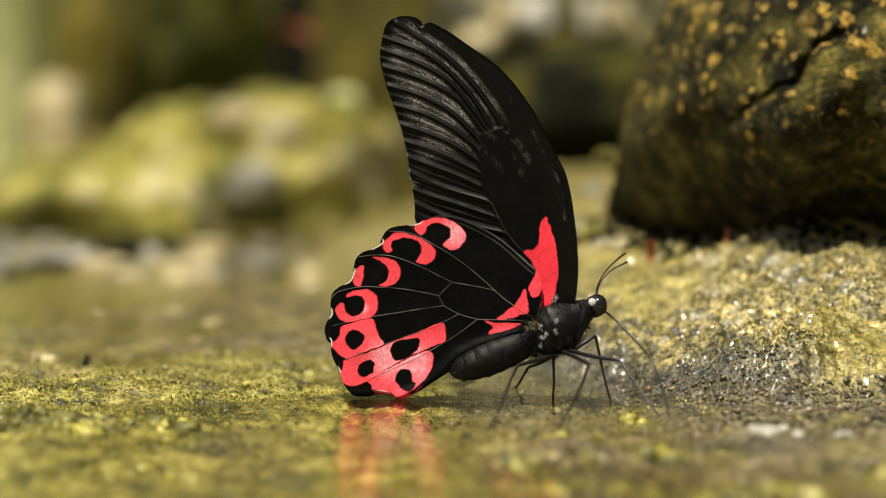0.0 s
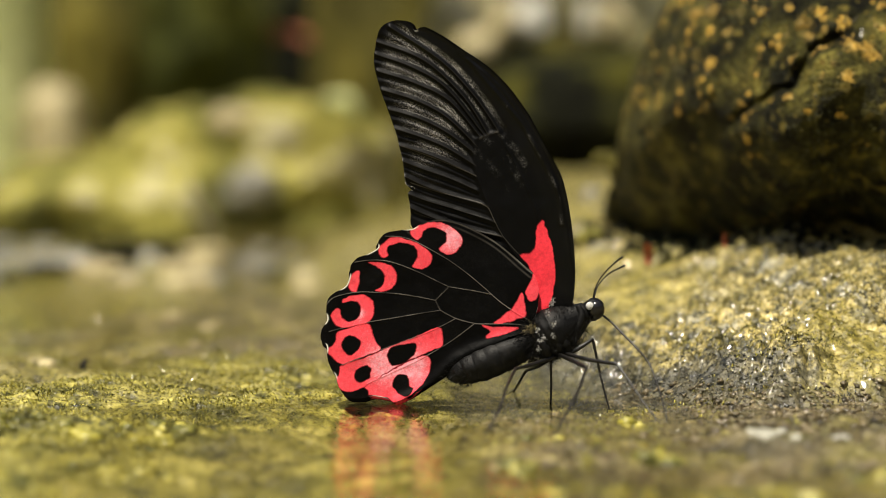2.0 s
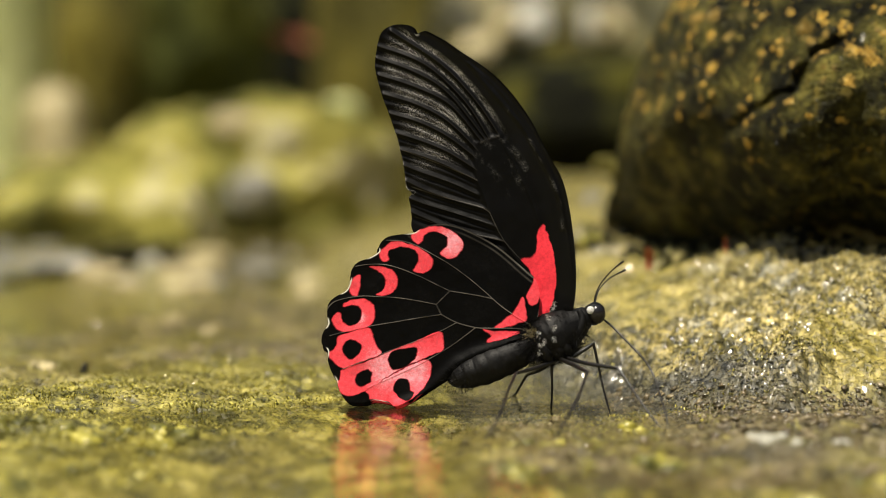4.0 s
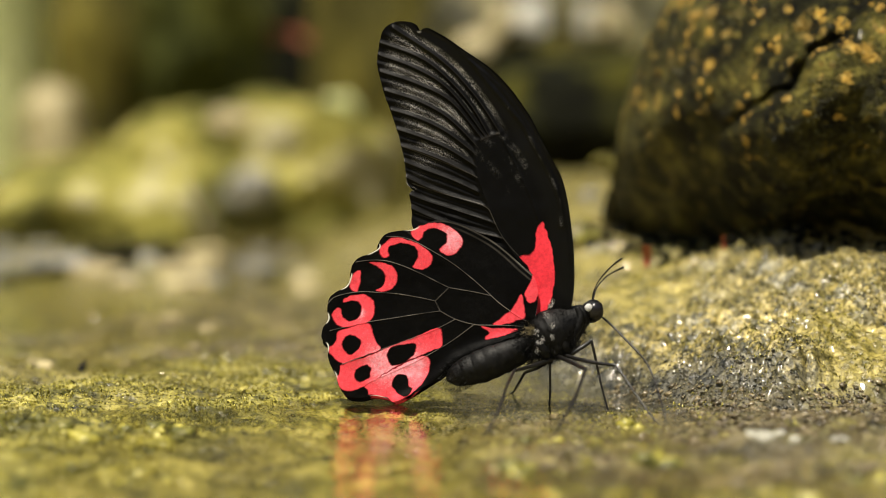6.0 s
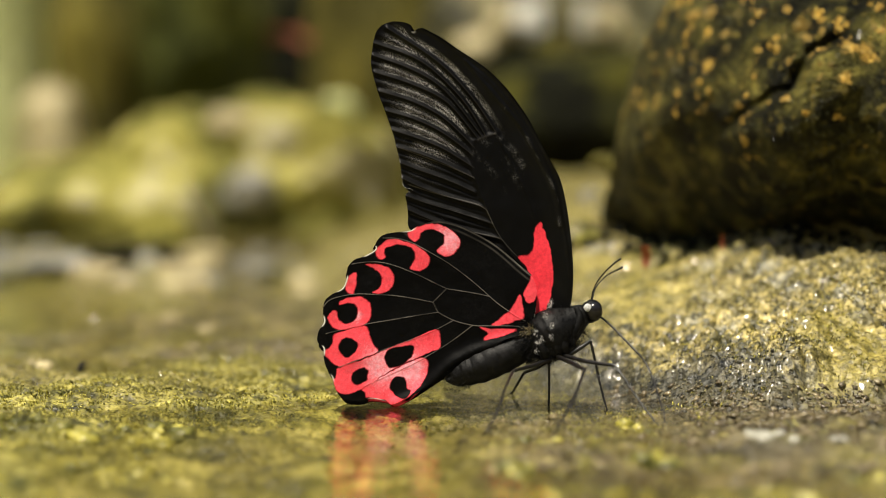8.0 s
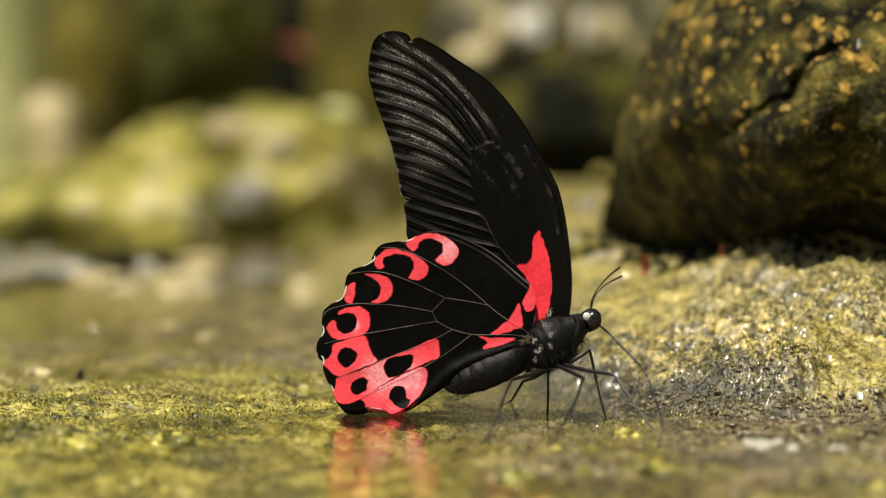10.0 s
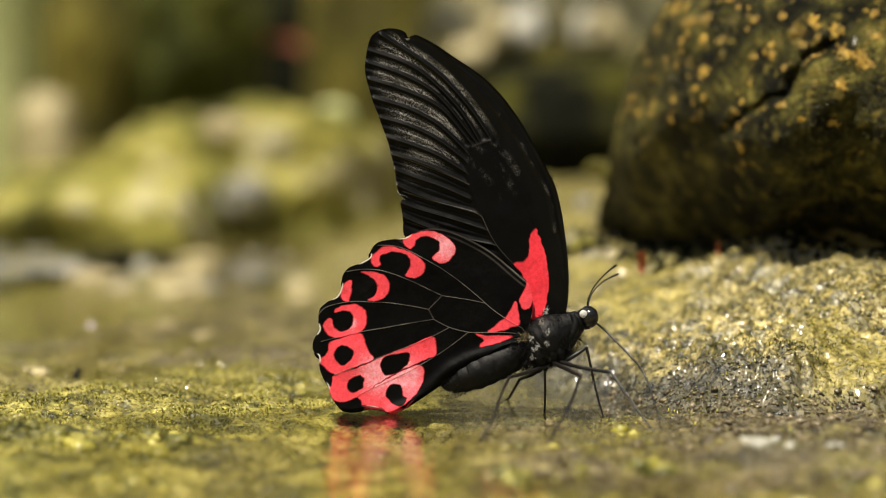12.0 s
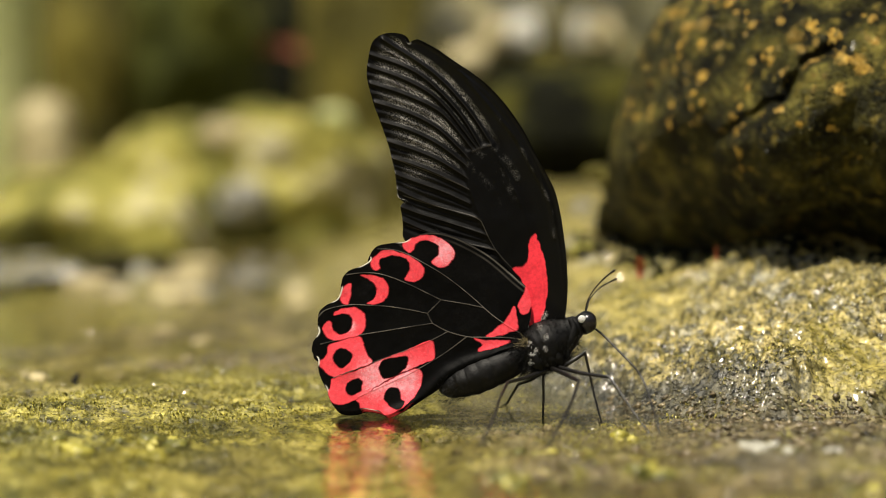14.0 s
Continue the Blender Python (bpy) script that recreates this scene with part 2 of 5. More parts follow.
def grain_material(name, stops, rough, coat=0.0, patch=130, single=0.38, film=0.13):
    """Loose grains, each of its own tone."""
    m, nt, b, co = material(name)
    geo = nt.nodes.new("ShaderNodeNewGeometry")
    tone = maths(nt, "ADD", maths(nt, "MULTIPLY", geo.outputs["Random Per Island"], single), maths(nt, "MULTIPLY", noise_tex(nt, co, patch, 4.0, 0.75), 1.35))
    tone = maths(nt, "SUBTRACT", tone, 0.19 + single / 2)
    small = noise_tex(nt, co, 1800, 3.0, 0.7)
    col = mixed(nt, 1.0, ramp(nt, tone, stops), ramp(nt, small, ((0.34, (0.42, 0.42, 0.39)), (0.62, (1.22, 1.22, 1.16)))), "MULTIPLY")
    nt.links.new(col, b.inputs["Base Color"])
    nt.links.new(maths(nt, "ADD", maths(nt, "MULTIPLY", small, rough[1] - rough[0]), rough[0]), b.inputs["Roughness"])
    b.inputs["Coat Weight"].default_value, b.inputs["Coat Roughness"].default_value = coat, film
    bumped(nt, b, small, 0.5, 0.0004)
    return m


M_CRUST = grain_material("crust_grains", ((0.14, (0.05, 0.046, 0.025)), (0.30, (0.17, 0.15, 0.075)), (0.44, (0.33, 0.27, 0.075)), (0.57, (0.48, 0.40, 0.13)), (0.70, (0.62, 0.54, 0.25)), (0.84, (0.78, 0.74, 0.60))), (0.2, 0.5), 0.7, 160, 0.50, 0.18)
M_WETGRAIN = grain_material("wet_grains", ((0.15, (0.03, 0.024, 0.013)), (0.42, (0.12, 0.09, 0.045)), (0.66, (0.27, 0.21, 0.11)), (0.9, (0.50, 0.44, 0.32))), (0.15, 0.45), 1.0)
M_GRIT = grain_material("dark_grit", ((0.15, (0.018, 0.018, 0.013)), (0.40, (0.06, 0.057, 0.045)), (0.62, (0.16, 0.145, 0.09)), (0.78, (0.34, 0.29, 0.11)), (0.92, (0.55, 0.50, 0.36))), (0.2, 0.45), 0.9, 170, 0.46, 0.18)
M_FLAKE = grain_material("moss_flakes", ((0.22, (0.045, 0.046, 0.010)), (0.38, (0.14, 0.13, 0.02)), (0.54, (0.33, 0.29, 0.040)), (0.70, (0.60, 0.53, 0.10)), (0.88, (0.78, 0.71, 0.32))), (0.2, 0.6), 0.2)
M_SPECK = grain_material("moss_specks", ((0.2, (0.004, 0.005, 0.002)), (0.45, (0.03, 0.032, 0.007)), (0.65, (0.11, 0.10, 0.02)), (0.85, (0.26, 0.21, 0.06)), (0.97, (0.6, 0.55, 0.4))), (0.15, 0.5), 0.6)
M_TUFT = grain_material("moss_tips", ((0.20, (0.075, 0.077, 0.014)), (0.38, (0.18, 0.17, 0.028)), (0.54, (0.36, 0.32, 0.045)), (0.70, (0.60, 0.53, 0.10)), (0.88, (0.78, 0.72, 0.34))), (0.25, 0.6), 0.3, 120, 0.50)


# ---- numeric noise for shapes ----
def lattice(i, j, k, seed):
    h = (i * 374761393 + j * 668265263 + k * 2147483647 + seed * 974634541).astype(np.int64) & 0xFFFFFFFF
    h = ((h ^ (h >> 13)) * 1274126177) & 0xFFFFFFFF
    return ((h ^ (h >> 16)) & 0xFFFF) / 65535.0


def value_noise(x, y, z, seed=0):
    xi, yi, zi = (np.floor(a).astype(np.int64) for a in (x, y, z))
    fx, fy, fz = (a - b for a, b in ((x, xi), (y, yi), (z, zi)))
    fx, fy, fz = (a * a * (3 - 2 * a) for a in (fx, fy, fz))
    out = 0.0
    for dx in (0, 1):
        for dy in (0, 1):
            for dz in (0, 1):
                w = (fx if dx else 1 - fx) * (fy if dy else 1 - fy) * (fz if dz else 1 - fz)
                out = out + w * lattice(xi + dx, yi + dy, zi + dz, seed)
    return out - 0.5


def fbm(x, y, z, scale, octaves=4, seed=0, gain=0.5):
    """About -0.5 to 0.5; scale is the size of the largest lumps in metres."""
    x, y, z = (np.asarray(a, float) + 0.0 for a in np.broadcast_arrays(x, y, z))
    total, amp, f = 0.0, 1.0, 1.0 / scale
    for o in range(octaves):
        total = total + amp * value_noise(x * f + 31.7 * o, y * f - 17.3 * o, z * f + 5.1 * o, seed + o)
        amp, f = amp * gain, f * 2.03
    return total


def grains(x, y, size, seed=0):
    """Rounded pebbly lumps, 0 to 1, of that size."""
    u, v = x / size, y / size
    ui, vi = np.floor(u).astype(np.int64), np.floor(v).astype(np.int64)
    best, tall = np.full(u.shape, 9.0), np.zeros(u.shape)
    for dx in (-1, 0, 1):
        for dy in (-1, 0, 1):
            a, b = ui + dx, vi + dy
            d = np.hypot(a + lattice(a, b, b * 0, seed) - u, b + lattice(a, b, b * 0 + 7, seed) - v)
            h = lattice(a, b, b * 0 + 3, seed)
            tall = np.where(d < best, h, tall)
            best = np.minimum(best, d)
    return np.clip(1 - best * 1.3, 0, 1) ** 0.7 * (0.35 + 0.65 * tall)


def smooth(a, b, x):
    t = np.clip((x - a) / (b - a), 0, 1)
    return t * t * (3 - 2 * t)


# ---- mesh helpers ----
def mesh_from(name, verts, faces, mat, shade=True):
    me = bpy.data.meshes.new(name)
    if isinstance(faces, np.ndarray):
        n, k = faces.shape
        me.vertices.add(len(verts))
        me.vertices.foreach_set("co", np.ascontiguousarray(verts, np.float32).ravel())
        me.loops.add(n * k)
        me.loops.foreach_set("vertex_index", np.ascontiguousarray(faces, np.int32).ravel())
        me.polygons.add(n)
        me.polygons.foreach_set("loop_start", np.arange(0, n * k, k, dtype=np.int32))
    else:
        me.from_pydata([tuple(v) for v in verts], [], [tuple(f) for f in faces])
    me.materials.append(mat)
    me.update(calc_edges=True)
    me.polygons.foreach_set("use_smooth", [shade] * len(me.polygons))
    me.update()
    return me


def grid_faces(nu, nv, wrap=False):
    """Faces of a grid whose vertex (i, j) has the index i * nv + j."""
    i, j = np.meshgrid(np.arange(nu if wrap else nu - 1), np.arange(nv - 1), indexing="ij")
    k = (i + 1) % nu
    return np.stack([i * nv + j, k * nv + j, k * nv + j + 1, i * nv + j + 1], -1).reshape(-1, 4)


def part(name, me, parent, label="", at=None):
    ob = new(name, me)
    ob.parent = parent
    if at is not None:
        ob.matrix_basis = at
    return tagged(ob, label)


def thing(name, place, label, category, group="", kind="", me=None):
    ob = new(name, me)
    ob.matrix_basis = Matrix.Translation(place) if not isinstance(place, Matrix) else place
    return tagged(ob, label, category, group, kind)


# ---- the ground ----
def bank_height(x, y):
    """The crusted bank that climbs to the boulder, and slopes added all round, mostly unseen, to block low sky light.
    """
    front = np.interp(x, [-0.05, -0.01, 0.02, 0.045, 0.06, 0.075, 0.095, 0.2], [0.16, 0.10, 0.05, 0.010, -0.004, -0.004, 0.004, 0.01])
    ends = smooth(0.75, 0.35, x) * smooth(0.9, 0.5, y)
    side = smooth(-0.06, 0.05, x) * ends
    run = np.interp(x, [0.0, 0.04, 0.065, 0.09], [0.085, 0.06, 0.050, 0.036])
    rise = (0.0272 * (1 - np.exp(-np.clip(y - front, 0, 9) / run)) + 0.003 * smooth(0.12, 0.3, y) * smooth(0.09, 0.03, x)) * side
    # a low lip on the bank's foot where the stream has undercut it
    rise = rise + 0.0032 * smooth(0.0, 0.009, y - front - 0.004 * np.sin(x * 260)) * smooth(0.058, 0.074, x) * smooth(0.08, 0.03, y - front) * ends
    rise = rise + 0.005 * smooth(0.015, 0.06, y) * smooth(0.06, 0.088, x) * ends
    # Added ring of slopes; beside and behind the camera it only cuts sky light.
    out = np.hypot(x, y - 0.2)
    far = 1.6 * smooth(1.5, 3.4, out) + 0.05 * smooth(0.9, 1.7, y)
    return rise, far


def soft_moss(x, y):
    """Where a smooth cushion of yellow moss covers the bank: high on its near end, and on its lip."""
    rise, far = bank_height(x, y)
    upper = smooth(0.010, 0.017, rise) * smooth(0.075, 0.045, x)
    lip = smooth(0.078, 0.092, x) * smooth(0.002, 0.006, rise) * smooth(0.018, 0.012, rise)
    return np.clip(0.85 * (upper + lip) + 1.5 * fbm(x, y, 0, 0.02, 3, 19), 0, 1)


def soaked(x, y):
    """Where the foot of the bank is wet dark grit."""
    rise, far = bank_height(x, y)
    edge = rise + 0.010 * fbm(x, y, 0, 0.015, 3, 20)
    foot = smooth(0.004, 0.002, rise) * smooth(0.046, 0.058, x) * smooth(-0.085, -0.07, y)
    return 0.35 * foot + (1 - foot) * smooth(0.0125, 0.0045, edge) * smooth(-0.004, 0.014, x) * smooth(0.082, 0.056, x) * smooth(-0.016, 0.0, y) * smooth(0.075, 0.05, y)


def ground_height(x, y, fine=True):
    rise, far = bank_height(x, y)
    on_bank = smooth(0.0005, 0.006, rise)
    near = np.exp(-(np.maximum(0, np.abs(y) - 0.25) / 0.4) ** 2 - (np.maximum(0, np.abs(x) - 0.25) / 0.4) ** 2)
    z = rise + far
    z = z + near * 0.0022 * fbm(x, y, 0, 0.035, 3, 11) + 0.22 * far * fbm(x, y, 0, 0.9, 4, 12)
    pool = smooth(0.012, -0.012, y + 0.5 * np.maximum(0, x + 0.005)) * smooth(0.012, -0.004, x) * smooth(-0.085, -0.045, x)
    z = z + (0.0011 * smooth(-0.075, -0.03, y) * smooth(0.10, 0.04, y) * smooth(0.02, -0.02, x) - 0.0028 * pool + 0.0003) * (1 - on_bank)
    z = z - (1 - on_bank) * near * (0.0009 + 0.0012 * smooth(-0.035, -0.015, x) * smooth(0.075, 0.05, x) * smooth(-0.06, -0.04, y) * smooth(0.05, 0.02, y)) + (1 - on_bank) * near * 0.0013 * smooth(0.042, 0.058, x) * smooth(-0.085, -0.06, y)
    z = z + near * 0.005 * on_bank * fbm(x, y, 0, 0.03, 3, 14)
    if fine:
        rough = on_bank * (1 - 0.75 * soft_moss(x, y))
        z = z + near * (1 - rough) * 0.0016 * fbm(x, y, 0, 0.006, 4, 13, 0.6)
        # torn crust: ridges with pits between them
        z = z + near * rough * (0.0022 - 0.0065 * np.abs(fbm(x, y, 0, 0.0075, 4, 15, 0.62)) + 0.0016 * fbm(x, y, 0, 0.003, 3, 16, 0.6))
        z = z + near * rough * (0.0006 * grains(x, y, 0.0022, 5) + 0.0004 * grains(x, y, 0.0011, 8)) + near * (1 - 0.6 * on_bank) * (0.0006 * grains(x, y, 0.0017, 6) + 0.0008 * grains(x, y, 0.0045, 7))
    return z


def spread(core_a, core_b, step, reach):
    mid = list(np.arange(core_a, core_b, step))
    lo, hi, d = [], [], step
    a, b = mid[0], mid[-1]
    while b < reach:
        d *= 1.14
        a, b = a - d, b + d
        lo.append(a), hi.append(b)
    return np.array(lo[::-1] + mid + hi)


gx, gy = spread(-0.11, 0.11, 0.00042, 70), spread(-0.13, 0.14, 0.00045, 70)
GX, GY = np.meshgrid(gx, gy, indexing="ij")
GZ = ground_height(GX, GY)
ground_mesh = mesh_from("ground", np.stack([GX, GY, GZ], -1).reshape(-1, 3), grid_faces(len(gx), len(gy)), M_GROUND)
rise, far = bank_height(GX, GY)
crust = smooth(0.0008, 0.006, rise) * smooth(0.6, 0.4, GY)
# Mask for the shade painted on the far slopes.
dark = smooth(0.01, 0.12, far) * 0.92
patchy = np.clip(0.9 + 1.4 * fbm(GX, GY, 0, 0.025, 3, 18), 0, 1)
mud = (smooth(-0.012, 0.03, GX) * smooth(0.03, 0.0, GY) * smooth(0.5, 0.2, GX - GY) * 0.95 + smooth(0.03, 0.09, GY) * smooth(0.7, 0.45, GY) * smooth(-0.16, -0.06, GX) * smooth(0.02, -0.02, GX) * 0.95) * patchy * (1 - crust)
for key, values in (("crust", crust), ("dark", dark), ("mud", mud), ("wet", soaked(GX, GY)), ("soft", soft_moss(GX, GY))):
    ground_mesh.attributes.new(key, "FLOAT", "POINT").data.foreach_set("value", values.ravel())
ground = tagged(new("ground", ground_mesh), "wet stone streambed under yellow-green algae and moss", "ground", kind="structure")


def water_sheet():
    wx, wy = np.linspace(-0.9, 0.18, 66), np.linspace(-0.45, 1.25, 90)
    X, Y = np.meshgrid(wx, wy, indexing="ij")
    me = mesh_from("water", np.stack([X, Y, np.full(X.shape, 0.0006)], -1).reshape(-1, 3), grid_faces(66, 90), M_WATER)
    ob = tagged(new("water", me), "thin still film of clear water over mossy stone", "water", kind="structure")
    ob.visible_shadow = False


water_sheet()


# ---- boulders ----
def rock_mesh(name, radii, seed, mat, nu=120, nv=80, power=2.6, lump=0.22, size=0.6, fine=0.03, shape=None, moss=0.0):
    """A worn boulder round the origin: a squarish ball with lumps. shape(p, n) may bend the points."""
    u, v = np.meshgrid(np.linspace(0, 2 * np.pi, nu, endpoint=False), np.linspace(0, np.pi, nv), indexing="ij")
    d = np.stack([np.cos(u) * np.sin(v), np.sin(u) * np.sin(v), np.cos(v)], -1)
    r = (np.abs(d) ** power).sum(-1) ** (-1 / power)
    r = r * (1 + lump * fbm(*np.moveaxis(d, -1, 0), size, 3, seed) + fine * fbm(*np.moveaxis(d, -1, 0), size * 0.16, 4, seed + 9))
    if moss:
        r = r + moss * grains(u * 2.0, v * 2.0, 0.16, seed) * np.sin(v)
    p = d * r[..., None] * np.array(radii)
    if shape:
        p = shape(p)
    return mesh_from(name, p.reshape(-1, 3), grid_faces(nu, nv, True)[:, ::-1], mat)


def big_boulder_shape(p):
    """The foot is undercut, and a crack runs down across the front."""
    x, y, z = p[..., 0], p[..., 1], p[..., 2]
    front = smooth(0.03, -0.03, y)
    start = 0.027 + 0.010 * smooth(-0.045, -0.09, x) + 0.022 * fbm(x, x * 0, z * 0, 0.03, 2, 80)
    y = y + front * 2.1 * 0.007 * np.log1p(np.exp(np.clip((start - z) / 0.007, -30, 9)))
    line = (z - 0.0316) - 0.735 * (x + 0.0765) + 0.012 * fbm(x, z, 0, 0.022, 5, 77, 0.6)
    reach = smooth(-0.086, -0.074, x) * smooth(-0.051, -0.060, x) * front
    groove = np.exp(-(line / 0.0012) ** 2) * reach * np.clip(1.0 + 0.9 * fbm(x, z, 0, 0.008, 2, 78), 0, 1.3)
    bulge = smooth(-0.002, 0.004, -line) * smooth(0.055, 0.0, -line) * reach
    y = y + 0.0038 * groove - 0.004 * bulge + 0.0022 * fbm(x, y, z, 0.011, 5, 79, 0.6)
    return np.stack([x, y, z], -1)


BOULDER_AT = (0.1465, 0.133, 0.0311)
big = thing("boulder", BOULDER_AT, "large dark wet boulder with orange lichen, on a crusted bank", "rock",
            me=rock_mesh("boulder", (0.1022, 0.1022, 0.0955), 3, M_ROCK, 560, 380, 2.5, 0.09, 0.7, 0.022, big_boulder_shape))


def lone_rock(name, place, radii, seed, mat, label, group="", turn=0, **kw):
    nu, nv = kw.pop("nu", 110), kw.pop("nv", 70)
    return thing(name, pose(*place, 0, 0, turn), label, "rock", group, me=rock_mesh(name, radii, seed, mat, nu, nv, **kw))


lone_rock("mossy_boulder", (-0.085, 0.66, 0.010), (0.062, 0.05, 0.050), 21, M_MOSSROCK, "low boulder cushioned in yellow-green moss, in the stream", moss=0.05, lump=0.35, size=0.5)
lone_rock("mossy_boulder", (-0.155, 0.60, 0.002), (0.055, 0.05, 0.028), 22, M_MOSSROCK, "low flat boulder under yellow-green moss, in the stream", moss=0.05, lump=0.3, size=0.5)
lone_rock("mossy_boulder", (-0.225, 0.66, -0.006), (0.060, 0.05, 0.026), 38, M_MOSSROCK, "low flat boulder under yellow-green moss, in the stream", moss=0.05, lump=0.3, size=0.5)
lone_rock("olive_boulder", (-0.022, 0.90, 0.05), (0.050, 0.05, 0.16), 23, M_OLIVE, "tall olive boulder coated in algae", lump=0.3)
# Shade of the cavity and far recess is put into the two near-black boulders.
lone_rock("shade_boulder", (0.072, 0.62, 0.022), (0.066, 0.07, 0.056), 24, M_DARKMOSS, "algae-coated boulder, its near-black colour standing in for shade", lump=0.3, shape=lambda p: p + np.array((0, 1, 0)) * 0.8 * np.clip(0.02 - p[..., 2:3], 0, 1))
lone_rock("shade_boulder", (-0.16, 1.50, 0.10), (0.22, 0.15, 0.13), 25, M_DARK, "boulder coloured near black for the shade deep in the gully", lump=0.35)
lone_rock("olive_boulder", (-0.275, 1.35, 0.06), (0.060, 0.06, 0.16), 29, M_OLIVE, "tall olive boulder coated in algae", lump=0.3)
lone_rock("green_boulder", (-0.165, 1.25, 0.095), (0.045, 0.06, 0.06), 28, M_GREEN, "green algae-coated boulder deep in the gully", lump=0.35)
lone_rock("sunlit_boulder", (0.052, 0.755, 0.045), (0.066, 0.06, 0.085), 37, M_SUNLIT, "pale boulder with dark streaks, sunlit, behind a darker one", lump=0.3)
# This tall ellipsoid stands for a pale green tree trunk.
lone_rock("pale_trunk", (-0.293, 1.02, 0.15), (0.058, 0.05, 0.4), 26, M_PALEGREEN, "tall pale green tree trunk at the stream's edge, built as a column", lump=0.1)
lone_rock("tan_stone", (-0.222, 0.95, 0.030), (0.017, 0.03, 0.036), 27, M_TAN, "upright tan stone beside the stream", lump=0.2)
# sunlit stones on the dark boulder
def stone_on_boulder(place, radii, seed, mat):
    lone_rock("pale_stone", place, radii, seed, mat, "small sunlit pale stone lodged on a dark boulder", "sunlit stones", nu=40, nv=28, lump=0.4)


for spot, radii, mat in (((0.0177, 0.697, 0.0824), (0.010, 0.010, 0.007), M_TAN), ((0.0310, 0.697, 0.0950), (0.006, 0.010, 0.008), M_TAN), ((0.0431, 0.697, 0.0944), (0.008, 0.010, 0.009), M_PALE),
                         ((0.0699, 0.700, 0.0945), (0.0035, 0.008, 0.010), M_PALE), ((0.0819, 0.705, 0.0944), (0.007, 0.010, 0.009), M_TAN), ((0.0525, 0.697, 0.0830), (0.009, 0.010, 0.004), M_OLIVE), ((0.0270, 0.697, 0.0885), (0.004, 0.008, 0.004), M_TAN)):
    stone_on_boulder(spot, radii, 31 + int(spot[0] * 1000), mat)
# wet stones in the shallow stream; pale ones stand in for water glints
def streambed_pebble(place, radii, seed, mat):
    lone_rock("pebble", place, radii, seed, mat, "small wet stone on the algae-covered streambed; pale ones stand in for water glints", "streambed stones", turn=37 * seed, nu=36, nv=24, lump=0.4)


streambed_pebble((-0.1298, 0.3800, 0.0026), (0.0045, 0.009, 0.0024), 41, M_GREY)
streambed_pebble((-0.0891, 0.3800, 0.0001), (0.007, 0.012, 0.003), 42, M_TAN)
streambed_pebble((-0.1162, 0.3600, 0.0011), (0.006, 0.01, 0.003), 61, M_TAN)
streambed_pebble((-0.1336, 0.3600, 0.0002), (0.005, 0.01, 0.003), 62, M_DARK)
streambed_pebble((-0.0841, 0.3900, 0.0019), (0.004, 0.008, 0.0025), 63, M_TAN)
streambed_pebble((-0.0906, 0.6300, 0.0484), (0.012, 0.01, 0.006), 64, M_TAN)
streambed_pebble((-0.0471, 0.6400, 0.0522), (0.006, 0.01, 0.008), 65, M_PALEGREEN)
streambed_pebble((-0.1159, 0.4200, 0.0029), (0.012, 0.012, 0.004), 43, M_DARK)
streambed_pebble((-0.1043, 0.4000, 0.0018), (0.0035, 0.006, 0.003), 44, M_PALE)
streambed_pebble((-0.0821, 0.6050, 0.0186), (0.012, 0.01, 0.009), 45, M_GREY)
streambed_pebble((-0.2063, 0.7000, 0.0138), (0.010, 0.01, 0.010), 46, M_PALE)
streambed_pebble((-0.0389, 0.2700, -0.0000), (0.004, 0.005, 0.003), 47, M_TAN)
streambed_pebble((-0.0925, 0.0770, 0.0002), (0.0040, 0.003, 0.0014), 48, M_TAN)
streambed_pebble((-0.0734, 0.1860, 0.0006), (0.0026, 0.002, 0.0018), 49, M_TAN)
streambed_pebble((0.0262, -0.0780, 0.0004), (0.0015, 0.002, 0.0008), 50, M_TAN)
streambed_pebble((0.0106, -0.0820, 0.0004), (0.0016, 0.002, 0.0008), 51, M_TAN)
streambed_pebble((0.0456, 0.1900, 0.0439), (0.0030, 0.004, 0.0022), 52, M_OLIVE)
streambed_pebble((0.0487, 0.1850, 0.0419), (0.0025, 0.004, 0.0035), 53, M_OLIVE)
# Pale flat pebbles in place of white sky glints on the water film.
streambed_pebble((0.0572, -0.0570, 0.0022), (0.0050, 0.0022, 0.0012), 71, M_PALE)
streambed_pebble((0.0626, -0.0600, 0.0022), (0.0012, 0.001, 0.0008), 72, M_PALE)
streambed_pebble((0.0704, -0.0620, 0.0022), (0.0016, 0.001, 0.0009), 73, M_PALE)
streambed_pebble((0.0720, -0.0740, 0.0006), (0.0012, 0.001, 0.001), 74, M_TAN)
streambed_pebble((0.0612, -0.0520, 0.0022), (0.0014, 0.001, 0.0007), 75, M_PALE)
streambed_pebble((-0.0610, 0.1600, 0.0002), (0.0018, 0.002, 0.0012), 55, M_TAN)
# Mostly grey pebbles, painting in the pale shimmer of the far water.
pebble_rng = random.Random(14)
for i in range(46):
    away_y = pebble_rng.uniform(0.30, 0.50)
    across = pebble_rng.uniform(-0.175, -0.045) * (0.5 + away_y) / 0.9
    wide = pebble_rng.uniform(0.0025, 0.0065)
    streambed_pebble((across, away_y, 0.0004), (wide, wide * 1.3, wide * pebble_rng.uniform(0.3, 0.5)), 100 + i, pebble_rng.choice((M_GREY, M_GREY, M_GREY, M_TAN, M_DARK, M_OLIVE)))
